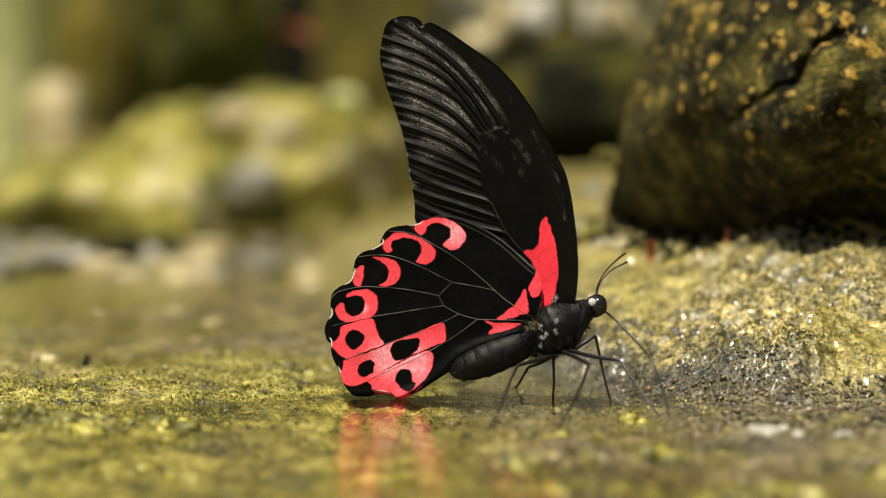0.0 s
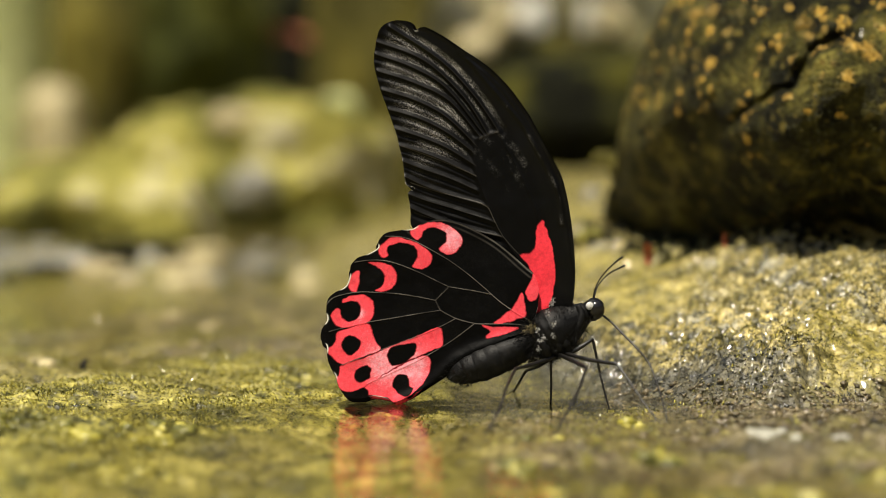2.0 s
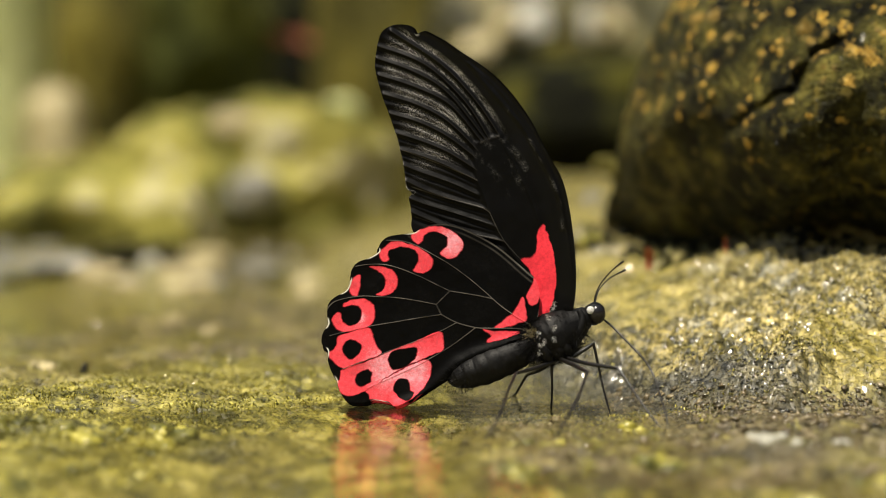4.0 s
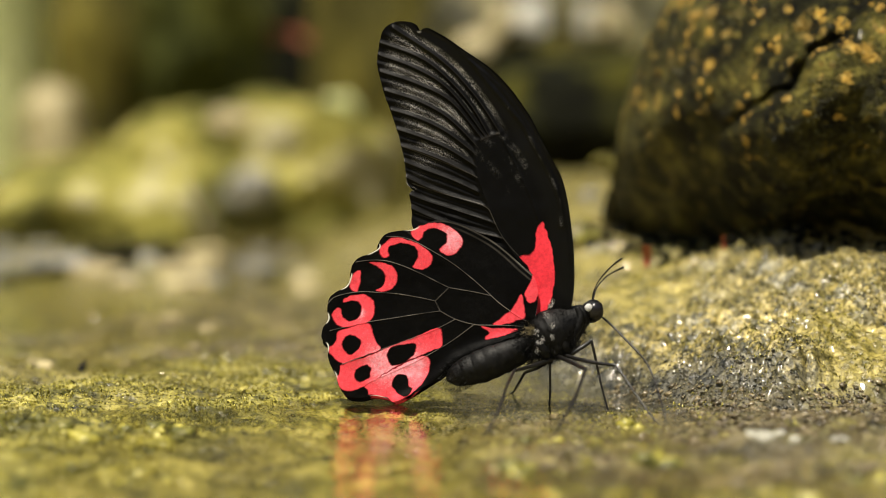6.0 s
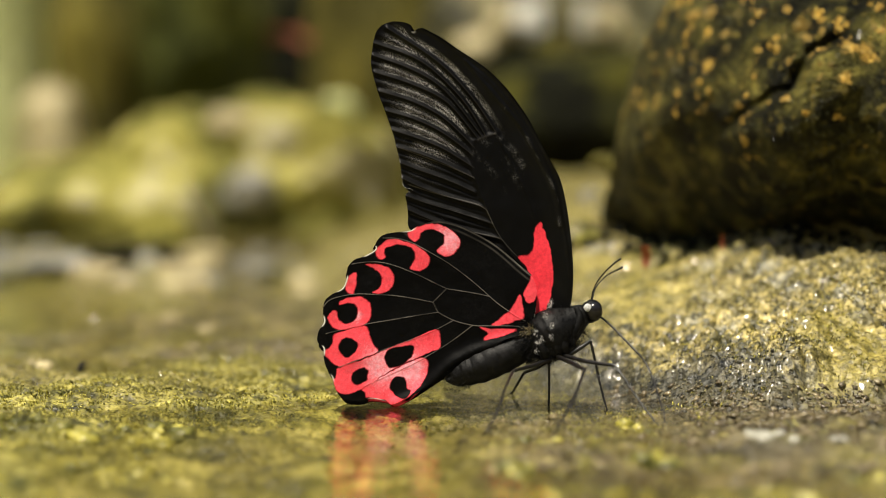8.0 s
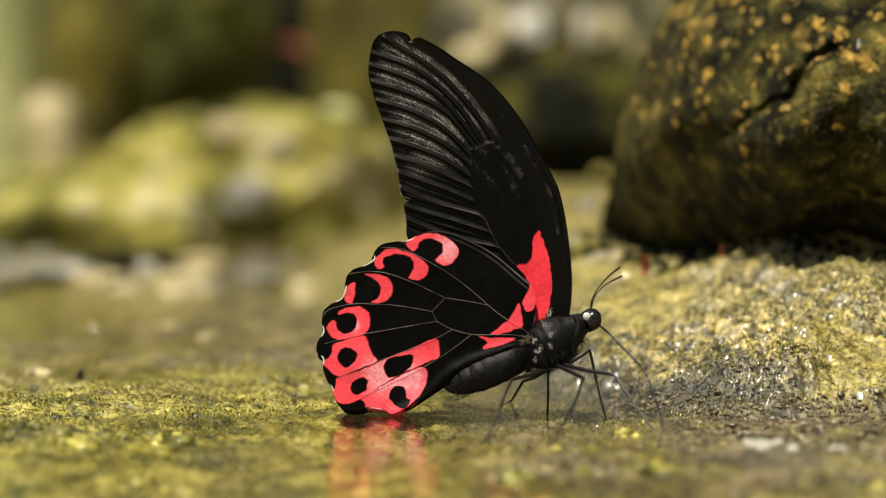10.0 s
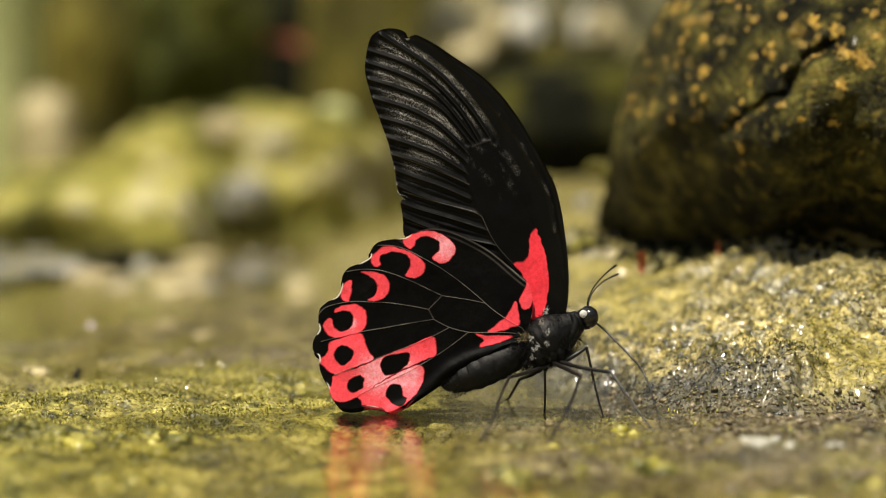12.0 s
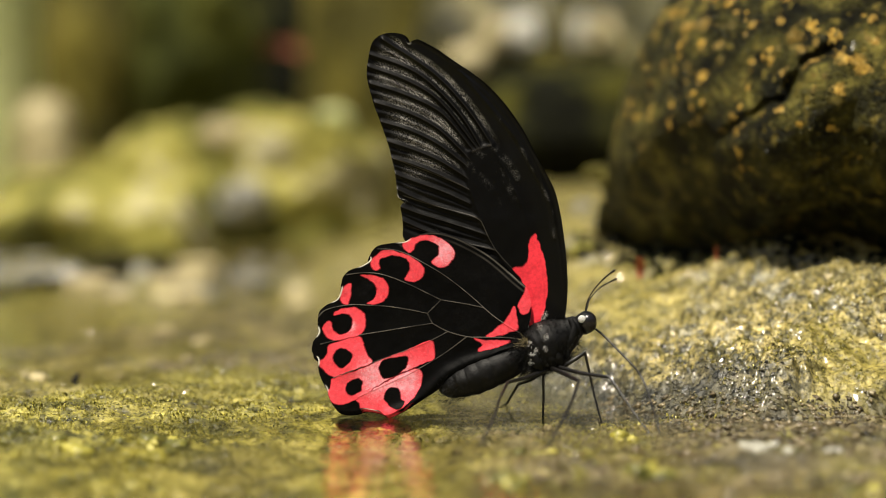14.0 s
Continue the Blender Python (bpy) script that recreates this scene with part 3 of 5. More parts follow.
for i in range(16):
    away_y = pebble_rng.uniform(0.14, 0.30)
    across = pebble_rng.uniform(0.040, 0.066) * (0.5 + away_y) / 0.75
    wide = pebble_rng.uniform(0.0014, 0.0038)
    level = float(ground_height(np.array([across]), np.array([away_y]))[0])
    lone_rock("pebble", (across, away_y, level + 0.2 * wide), (wide, wide, wide * 0.6), 150 + i, pebble_rng.choice((M_GREY, M_OLIVE, M_OLIVE, M_DARKMOSS, M_MOSSROCK)), "small stone bedded in yellow moss behind the bank", "bank stones", nu=36, nv=24, lump=0.4)

# ---- the butterfly ----
MM = 0.001


def flowing(points, per=8, closed=False):
    """A smooth curve through the points (Catmull-Rom)."""
    p = np.array(points, float)
    n = len(p)
    out = []
    for i in range(n if closed else n - 1):
        if closed:
            a, b, c, d = (p[(i + k) % n] for k in (-1, 0, 1, 2))
        else:
            a, b, c, d = (p[min(max(i + k, 0), n - 1)] for k in (-1, 0, 1, 2))
        for t in np.arange(per) / per:
            out.append(0.5 * (2 * b + (c - a) * t + (2 * a - 5 * b + 4 * c - d) * t * t + (3 * b - a - 3 * c + d) * t ** 3))
    if not closed:
        out.append(p[-1])
    return np.array(out)


def away(q, line):
    """Distance of the points q from a polyline."""
    best = np.full(len(q), 1e9)
    for a, b in zip(line[:-1], line[1:]):
        ab = b - a
        t = np.clip(((q - a) @ ab) / max(ab @ ab, 1e-12), 0, 1)
        best = np.minimum(best, np.hypot(*(q - a - t[:, None] * ab).T))
    return best


KNOWN = {}


def nearest(key, q, lines, per):
    """Distance to the nearest of several smooth lines, worked out once for each set of points."""
    if (key, len(q)) not in KNOWN:
        KNOWN[key, len(q)] = np.min([away(q, flowing(v, per)) for v in lines], axis=0)
    return KNOWN[key, len(q)]


def within(q, ring):
    """Signed distance to a closed ring: above zero inside."""
    closed = np.vstack([ring, ring[:1]])
    near = np.zeros(len(q), bool) | ((q > ring.min(0) - 1.5) & (q < ring.max(0) + 1.5)).all(1)
    out = np.full(len(q), -9.0)
    s = q[near]
    inside = np.zeros(len(s), bool)
    for a, b in zip(closed[:-1], closed[1:]):
        if a[1] != b[1]:
            cross = (a[1] > s[:, 1]) != (b[1] > s[:, 1])
            inside ^= cross & (s[:, 0] < (b[0] - a[0]) * (s[:, 1] - a[1]) / (b[1] - a[1]) + a[0])
    out[near] = away(s, closed) * np.where(inside, 1, -1)
    return out


def blend(a, b, x):
    return smooth(a, b, x)


HINGE = np.array([(-2.8, 17.5)][0])


def wing_mesh(name, outline, n_out, n_in, marks, relief):
    """A wing spread from its root to its margin; marks(q, edge) gives the masks, relief(q) the folds, all in millimetres."""
    ring = flowing(outline, 12, True)
    seg = np.hypot(*np.diff(np.vstack([ring, ring[:1]]), axis=0).T)
    s = np.concatenate([[0], np.cumsum(seg)])
    pick = np.linspace(0, s[-1], n_out, endpoint=False)
    closed = np.vstack([ring, ring[:1]])
    rim = np.stack([np.interp(pick, s, closed[:, k]) for k in (0, 1)], -1)
    root = ring[0]
    r = np.linspace(0, 1, n_in) ** 0.85
    q = (root + (rim - root)[:, None, :] * r[None, :, None]).reshape(-1, 2)
    y = relief(q)
    verts = np.stack([(q[:, 0] - HINGE[0]) * MM, y * MM, (q[:, 1] - HINGE[1]) * MM], -1)
    me = mesh_from(name, verts, grid_faces(n_out, n_in, True), M_WING)
    wide = np.hypot(*(rim - root).T)
    kernel = np.ones(61) / 61
    mean = np.convolve(np.concatenate([wide[-30:], wide, wide[:30]]), kernel, "valid")
    notch = blend(0.03, 0.35, mean - wide)
    edge = (blend(0.36, 0.14, (1 - r)[None, :] * wide[:, None]) * notch[:, None]).ravel()
    for key, values in marks(q, edge).items():
        me.attributes.new(key, "FLOAT", "POINT").data.foreach_set("value", np.clip(values, 0, 1))
    return me


def coverage(q, shapes, soft=0.13):
    out = np.zeros(len(q))
    for ring in shapes:
        out = np.maximum(out, blend(-soft, soft, within(q, flowing(ring, 6, True))))
    return out


def ragged(q, amount, size, seed):
    return q + amount * np.stack([fbm(q[:, 0], q[:, 1], 0, size, 3, seed), fbm(q[:, 0], q[:, 1], 3, size, 3, seed + 5)], -1)


# forewing: outline from the root up the costa, round the tip and down the outer margin
FORE = [(1.2, 17.6), (4.2, 19.5), (5.1, 22.4), (5.4, 26.9), (5.2, 31.4), (4.7, 35.9), (3.8, 41.5), (2.6, 46.2), (0.9, 49.6), (-0.9, 52.7), (-3.7, 58.0), (-6.0, 61.4), (-8.1, 64.1), (-11.2, 67.3), (-14.2, 69.6), (-17.8, 71.9), (-21.0, 74.1), (-23.3, 75.4), (-25.2, 76.3), (-25.9, 76.2), (-26.5, 75.8), (-27.1, 75.9), (-27.5, 76.8), (-28.7, 77.4), (-30.3, 77.6), (-31.9, 77.5), (-33.1, 76.9), (-34.0, 75.8), (-34.5, 74.2), (-34.9, 71.9), (-35.1, 69.7), (-34.8, 67.7), (-34.1, 65.1), (-33.4, 62.8), (-32.6, 60.8), (-32.0, 59.1), (-31.3, 57.2), (-30.5, 54.9), (-29.9, 52.4), (-29.3, 49.8), (-29.0, 47.5), (-28.6, 44.9), (-26.9, 44.3), (-28.1, 43.1), (-27.8, 41.0), (-27.6, 39.0), (-27.4, 36.5), (-24.6, 33.4), (-14.2, 26.7), (-5.1, 20.0)]
FORE_VEINS = (
    [(-31.9, 76.5), (-21.5, 69.6), (-14.6, 62.3), (-10.0, 55.5)],
    [(-34.6, 73.5), (-24.9, 69.7), (-16.9, 62.3), (-12.0, 54.7)],
    [(-34.7, 71.0), (-27.2, 68.3), (-20.3, 64.0), (-12.8, 54.7)],
    [(-34.3, 67.6), (-26.6, 65.1), (-19.7, 61.5), (-13.6, 54.3)],
    [(-33.4, 63.8), (-26.6, 61.7), (-20.3, 58.3), (-14.3, 52.5)],
    [(-32.0, 59.9), (-26.0, 58.1), (-20.2, 55.2), (-14.5, 50.9)],
    [(-30.8, 56.0), (-25.4, 54.3), (-20.2, 52.1), (-14.5, 48.6)],
    [(-29.8, 52.6), (-25.3, 51.3), (-20.2, 49.3), (-14.4, 46.5)],
    [(-29.2, 49.5), (-25.3, 48.0), (-19.6, 46.0), (-14.2, 43.6)],
    [(-28.7, 46.4), (-24.7, 44.5), (-19.0, 42.5), (-11.9, 40.5)],
    [(-28.0, 42.9), (-24.1, 41.5), (-18.4, 39.8), (-10.7, 37.3)],
    [(-27.7, 40.2), (-24.6, 38.8), (-20.0, 37.0), (-14.3, 35.5), (-8.9, 34.3)],
)
FORE_CELL = (
    [(-14.5, 53.8), (-12.2, 54.7), (-10.0, 55.4)],
    [(-14.5, 53.8), (-14.7, 51.3), (-14.4, 47.0), (-11.9, 40.5), (-8.9, 34.3), (-5.2, 28.8), (-1.9, 22.3), (-0.8, 17.8)],
    [(4.8, 26.9), (3.6, 35.9), (1.5, 44.9), (-1.8, 52.7), (-6.0, 59.5), (-11.2, 65.7), (-18.1, 71.3)],
    [(1.1, 20.1), (-0.1, 31.3), (-3.6, 42.6), (-10.0, 55.4)],
)
FORE_RED = ([(-1.5, 37.6), (-0.7, 36.4), (0.2, 34.1), (0.9, 31.3), (1.3, 27.9), (1.1, 24.6), (0.5, 21.4), (0.0, 19.1), (-1.0, 17.4), (-2.0, 17.4), (-2.6, 20.0), (-2.8, 22.3), (-2.6, 24.5), (-3.1, 26.8), (-3.6, 28.1), (-4.6, 29.5), (-5.6, 30.7), (-3.6, 30.8), (-2.7, 31.9), (-2.3, 33.5), (-2.3, 35.5)],)
# the ribs that stand out pale, and the glossy rib behind the leading edge
FORE_PALE = ([(-29.6, 52.6), (-23.6, 50.4), (-17.9, 48.1), (-14.2, 46.4)], [(-27.6, 45.2), (-21.2, 43.1), (-14.4, 41.4), (-11.9, 40.1)], [(-26.9, 39.2), (-21.2, 37.3), (-14.3, 35.5), (-9.0, 34.4)], [(-11.9, 40.1), (-9.0, 34.4), (-4.0, 29.0)], [(-13.8, 54.0), (-12.2, 54.7), (-10.0, 55.4)])
FORE_RIB = [(-16.0, 69.9), (-13.3, 66.5), (-11.2, 64.0), (-8.3, 60.6), (-5.4, 57.2), (-3.4, 53.8), (-1.4, 50.2), (0.9, 45.7), (2.1, 42.0), (2.7, 37.0)]


FORE_STREAKS = ([(-14.3, 51.3), (-11.0, 47.9), (-8.2, 43.7)], [(-12.5, 53.8), (-8.2, 49.9), (-5.3, 44.8)], [(-10.0, 55.2), (-6.5, 51.8), (-3.7, 47.1)])
CELL_RING = [(-10.0, 55.4), (-14.5, 53.8), (-14.7, 51.3), (-14.4, 47.0), (-11.9, 40.5), (-8.9, 34.3), (-5.2, 28.8), (-1.9, 22.3), (-0.8, 17.8), (1.1, 20.1), (-0.1, 31.3), (-3.6, 42.6)]


def fore_marks(q, edge):
    veins = nearest("fore veins", q, FORE_VEINS, 5)
    pale = nearest("pale ribs", q, FORE_PALE, 4)
    tip = np.array([(-33.0, 74.2)][0])
    root = np.array([(-5.3, 43.7)][0])
    along = ((q - root) @ (tip - root)) / ((tip - root) @ (tip - root))
    costa = nearest("costa", q, (FORE[3:20],), 4)
    margin = away(q, flowing(FORE[25:47], 4))
    rib = nearest("rib", q, (FORE_RIB,), 4)
    rows = blend(0.42, 0.95, veins) * blend(0.24, 0.50, along + 0.12 * fbm(q[:, 0], q[:, 1], 0, 6, 3, 41)) * blend(1.4, 2.8, costa) * blend(2.0, 1.3, veins)
    rows = rows * blend(-0.2, -3.5, within(q, np.array(CELL_RING)))
    dust = rows * blend(0.8, 4.5, margin) * np.clip(0.75 + 1.3 * fbm(q[:, 0], q[:, 1], 1, 3, 3, 43), 0, 1.1)
    dust = dust * (0.25 + 0.75 * blend(46.0, 54.0, q[:, 1]))
    streak = np.min([away(q, flowing(v, 6)) for v in FORE_STREAKS], axis=0)
    dust = np.maximum(dust, 0.22 * blend(1.0, 0.0, streak) * np.clip(0.3 + 2.6 * fbm(q[:, 0], q[:, 1], 5, 3, 4, 47, 0.7), 0, 1))
    # Grey along the rib paints in its streak of highlight.
    dust = np.maximum(dust, 0.45 * blend(0.5, 0.1, rib) * np.clip(3.0 * fbm(q[:, 0], q[:, 1], 7, 5, 3, 48), 0, 1))
    red = coverage(ragged(q, 0.5, 1.5, 45), FORE_RED)
    vein = 0.06 * blend(0.16, 0.04, veins) + 0.42 * blend(0.10, 0.03, pale) * np.clip(0.7 + 1.2 * fbm(q[:, 0], q[:, 1], 0, 3, 3, 49), 0.2, 1)
    gloss = 0.45 + 0.55 * blend(6.0, 3.5, costa)
    return {"red": red, "dust": dust * (1 - red), "vein": vein * (1 - red), "fringe": 0.5 * edge * blend(76.5, 75.0, q[:, 1]), "bloom": red * 0.0, "gloss": gloss * (1 - red)}


def fore_relief(q):
    """Pleats between the veins, stiff ribs along the costa."""
    veins = nearest("fore veins", q, FORE_VEINS, 5)
    cell = nearest("fore cell", q, FORE_CELL, 5)
    rib = nearest("rib", q, (FORE_RIB,), 4)
    costa = nearest("costa", q, (FORE[3:20],), 4)
    pleat = 0.42 * np.clip(veins, 0, 0.9) - 0.30 * np.clip(veins - 0.9, 0, 0.9) - 0.2 * np.exp(-(veins / 0.2) ** 2)
    fade = blend(6.0, 1.0, veins)
    outside = blend(0.1, -1.3, within(q, np.array(CELL_RING)))
    stiff = -0.22 * np.exp(-(rib / 0.5) ** 2) - 0.15 * np.exp(-(costa / 0.4) ** 2)
    return pleat * fade * outside - 0.10 * np.exp(-(cell / 0.3) ** 2) + stiff + 0.5 * fbm(q[:, 0], q[:, 1], 2, 14, 2, 51) + 0.25 * fbm(q[:, 0], q[:, 1], 3, 4, 2, 52)


# hindwing: outline from the root along the upper edge, round the scalloped margin and back along the fold
HIND = [(-2.8, 17.6), (-2.0, 21.2), (-2.0, 24.6), (-3.1, 27.3), (-5.2, 29.0), (-8.0, 31.5), (-10.9, 33.7), (-14.9, 35.9), (-18.3, 37.3), (-21.8, 37.9), (-25.0, 37.2), (-27.2, 36.0), (-29.8, 35.7), (-32.6, 35.1), (-34.0, 33.6), (-34.2, 32.2), (-36.1, 31.0), (-38.4, 30.1), (-39.7, 28.5), (-39.9, 26.4), (-40.8, 24.4), (-42.9, 23.2), (-44.3, 21.8), (-44.6, 19.5), (-44.4, 17.7), (-45.5, 15.8), (-45.7, 13.8), (-44.5, 12.5), (-44.4, 10.2), (-43.7, 8.1), (-42.7, 6.5), (-42.0, 4.2), (-40.4, 2.3), (-37.5, 2.0), (-35.2, 2.5), (-32.3, 2.0), (-30.7, 1.3), (-27.7, 2.5), (-25.4, 3.9), (-23.2, 6.0), (-20.3, 8.7), (-16.4, 11.4), (-11.8, 13.4), (-7.3, 14.6), (-3.9, 15.8)]
HIND_VEINS = (
    [(-32.6, 34.5), (-29.7, 34.4), (-26.9, 33.6), (-24.0, 32.1), (-20.0, 29.8), (-16.5, 27.3), (-13.1, 24.5), (-9.7, 21.5), (-6.2, 19.1), (-4.2, 18.0)],
    [(-38.9, 29.3), (-36.0, 29.7), (-32.6, 29.6), (-29.1, 28.6), (-25.7, 27.2), (-22.2, 25.5), (-19.9, 24.4)],
    [(-19.9, 24.4), (-14.8, 23.6), (-11.4, 22.9)],
    [(-44.6, 20.7), (-42.9, 22.3), (-38.3, 23.3), (-33.7, 23.2), (-30.2, 23.0), (-26.2, 22.4), (-22.6, 21.7)],
    [(-22.6, 21.7), (-19.9, 24.4)],
    [(-22.6, 21.7), (-21.6, 19.7)],
    [(-44.0, 15.4), (-37.1, 17.1), (-31.3, 18.1), (-26.7, 18.9), (-21.6, 19.7)],
    [(-21.6, 19.7), (-18.5, 18.1), (-14.7, 17.1), (-11.9, 17.0), (-7.3, 17.0), (-4.2, 16.7)],
    [(-41.4, 8.7), (-37.0, 10.4), (-32.4, 12.2), (-27.8, 13.9), (-22.1, 16.2), (-18.5, 18.1)],
    [(-36.4, 4.9), (-31.2, 7.3), (-25.5, 10.0), (-19.8, 13.3), (-14.7, 17.1)],
)
HIND_FOLD = [(-29.8, 1.6), (-26.0, 3.3), (-22.6, 6.2), (-19.2, 9.2), (-14.1, 12.0), (-8.4, 13.7), (-3.9, 15.1)]
RED_A = [(-27.7, 35.1), (-26.0, 36.7), (-22.3, 37.2), (-19.5, 36.5), (-17.5, 34.7), (-17.3, 33.0), (-18.6, 31.2), (-20.1, 30.8), (-21.7, 31.9), (-20.4, 33.4), (-20.5, 35.1), (-22.4, 36.1), (-24.8, 35.8), (-25.5, 34.5), (-26.4, 33.9)]
RED_B = [(-34.1, 31.9), (-32.6, 33.5), (-31.3, 34.3), (-29.0, 34.1), (-26.0, 33.1), (-23.9, 31.5), (-23.2, 30.1), (-24.1, 28.5), (-25.7, 28.0), (-27.2, 28.5), (-26.6, 29.7), (-26.1, 31.1), (-27.1, 32.6), (-29.4, 33.3), (-31.5, 32.7), (-32.4, 32.2), (-32.1, 30.6), (-33.3, 30.3)]
RED_C = [(-36.0, 29.2), (-33.7, 29.2), (-31.4, 28.4), (-30.4, 26.7), (-30.7, 24.9), (-32.3, 23.7), (-34.6, 23.7), (-33.3, 24.9), (-32.8, 26.3), (-33.3, 27.6), (-34.6, 28.5)]
RED_D = [(-39.2, 27.1), (-38.0, 27.5), (-37.9, 26.2), (-38.3, 23.8), (-39.4, 23.5), (-40.1, 24.5)]
RED_E = [(-41.0, 22.0), (-38.7, 22.7), (-36.7, 22.6), (-35.2, 21.3), (-34.9, 19.1), (-35.9, 17.4), (-38.2, 16.6), (-40.9, 16.2), (-42.8, 17.0), (-43.7, 18.5), (-42.9, 19.8), (-41.9, 19.9), (-41.5, 18.2), (-40.1, 17.3), (-38.2, 18.1), (-37.6, 19.6), (-38.0, 21.1), (-39.4, 21.5), (-41.3, 21.2)]
RED_F = [(-42.5, 15.0), (-39.4, 16.2), (-36.1, 16.9), (-35.4, 14.9), (-34.5, 13.2), (-33.6, 11.8), (-37.6, 10.3), (-41.4, 8.9), (-43.4, 10.2), (-44.3, 11.8), (-42.8, 13.1)]
RED_G = [(-41.4, 8.5), (-37.0, 10.1), (-31.3, 12.5), (-26.7, 14.4), (-22.6, 16.2), (-21.2, 15.9), (-21.2, 14.4), (-21.3, 12.7), (-24.6, 11.2), (-28.9, 9.1), (-32.4, 7.2), (-36.4, 4.6), (-39.8, 3.4), (-41.8, 4.1), (-42.5, 5.9)]
RED_H = [(-36.7, 4.4), (-32.4, 7.0), (-28.4, 9.1), (-24.9, 10.7), (-23.7, 9.8), (-23.8, 7.3), (-25.2, 4.8), (-27.7, 2.7), (-30.7, 1.2), (-32.3, 2.2), (-34.9, 2.6), (-36.4, 2.8)]
HIND_RED = (RED_A, RED_B, RED_C, RED_D, RED_E, RED_F, RED_G, RED_H)
BLACK_A = [(-25.5, 34.3), (-24.6, 35.8), (-22.6, 36.1), (-20.7, 35.4), (-20.4, 33.9), (-21.4, 32.4), (-23.4, 32.3), (-24.8, 32.9)]
BLACK_B = [(-41.5, 12.7), (-41.0, 14.1), (-39.4, 14.6), (-37.8, 13.7), (-37.8, 12.1), (-39.1, 10.8), (-40.5, 10.8)]
BLACK_C = [(-32.2, 10.6), (-31.3, 12.2), (-28.7, 12.9), (-26.5, 13.2), (-26.4, 11.6), (-28.0, 9.5), (-30.7, 8.6), (-31.8, 9.2)]
BLACK_D = [(-39.0, 6.9), (-38.1, 8.1), (-36.1, 8.6), (-35.4, 7.7), (-35.8, 6.2), (-37.5, 5.2), (-38.7, 5.5)]
BLACK_E = [(-31.2, 4.9), (-30.5, 6.5), (-28.7, 6.8), (-27.8, 5.7), (-27.7, 4.5), (-26.9, 3.9), (-28.0, 2.5), (-29.3, 2.7), (-30.5, 3.6)]
BLACK_F = [(-44.4, 10.0), (-42.8, 9.5), (-41.8, 8.4), (-42.0, 6.5), (-43.2, 6.8)]
BLACK_G = [(-42.7, 4.1), (-39.8, 3.3), (-36.9, 4.2), (-36.0, 2.6), (-38.1, 1.4), (-41.0, 1.6)]
HIND_BLACK = (BLACK_A, BLACK_B, BLACK_C, BLACK_D, BLACK_E, BLACK_F, BLACK_G)
HIND_ROOT_RED = (
    [(-3.1, 27.1), (-2.1, 25.7), (-1.9, 24.0), (-2.3, 22.1), (-3.4, 21.7), (-4.2, 22.2), (-4.6, 23.3), (-4.1, 24.4), (-3.3, 25.6)],
    [(-5.4, 23.2), (-4.8, 21.8), (-4.5, 18.9), (-5.1, 18.3), (-7.9, 17.4), (-10.7, 17.2), (-9.6, 18.2), (-7.9, 19.5), (-6.5, 21.2)],
    [(-13.2, 16.7), (-10.7, 16.5), (-6.8, 16.4), (-6.1, 16.0), (-7.9, 15.3), (-11.9, 14.2), (-12.5, 14.6), (-11.6, 15.5)],
)


def hind_marks(q, edge):
    j = ragged(q, 0.35, 1.2, 61)
    red = np.maximum(coverage(j, HIND_RED), coverage(j, HIND_ROOT_RED)) * (1 - coverage(j, HIND_BLACK))
    veins = nearest("hind veins", q, HIND_VEINS, 5)
    upper = away(q, flowing(HIND[3:12], 8))
    # Centres of the pink highlights painted on the scarlet.
    spots = [np.exp(-(np.hypot(*(q - np.array(c)).T) / w) ** 2) for c, w in zip([(-32.4, 9.2), (-27.2, 8.4), (-19.1, 34.3), (-38.2, 19.0)], (3.2, 2.6, 2.4, 1.0))]
    vein = (0.9 * blend(0.11, 0.03, veins) * (0.6 + fbm(q[:, 0], q[:, 1], 0, 3, 3, 63))) * (1 - 0.9 * red)
    vein = vein + (0.34 * blend(0.25, 0.05, np.abs(upper - 0.2)) + 0.16 * blend(0.30, 0.05, np.abs(upper - 1.1))) * np.clip(0.7 + 1.2 * fbm(q[:, 0], q[:, 1], 6, 4, 3, 64), 0, 1.3) * (1 - red)
    dust = 0.008 * blend(0.5, 0.62, 0.5 + fbm(q[:, 0], q[:, 1], 4, 5, 4, 65))
    return {"red": red, "dust": dust, "vein": vein, "fringe": edge, "bloom": red * np.clip(0.10 + 1.5 * sum(spots), 0, 1), "gloss": 0.22 * (1 - red)}


def hind_relief(q):
    veins = nearest("hind veins", q, HIND_VEINS, 5)
    fold = away(q, flowing(HIND_FOLD, 8))
    return 0.03 * np.clip(veins, 0, 1.5) - 0.06 * np.exp(-(veins / 0.15) ** 2) - 0.8 * np.exp(-(fold / 1.2) ** 2) + 0.6 * fbm(q[:, 0], q[:, 1], 2, 12, 2, 67) + 0.22 * fbm(q[:, 0], q[:, 1], 8, 3.5, 3, 68)


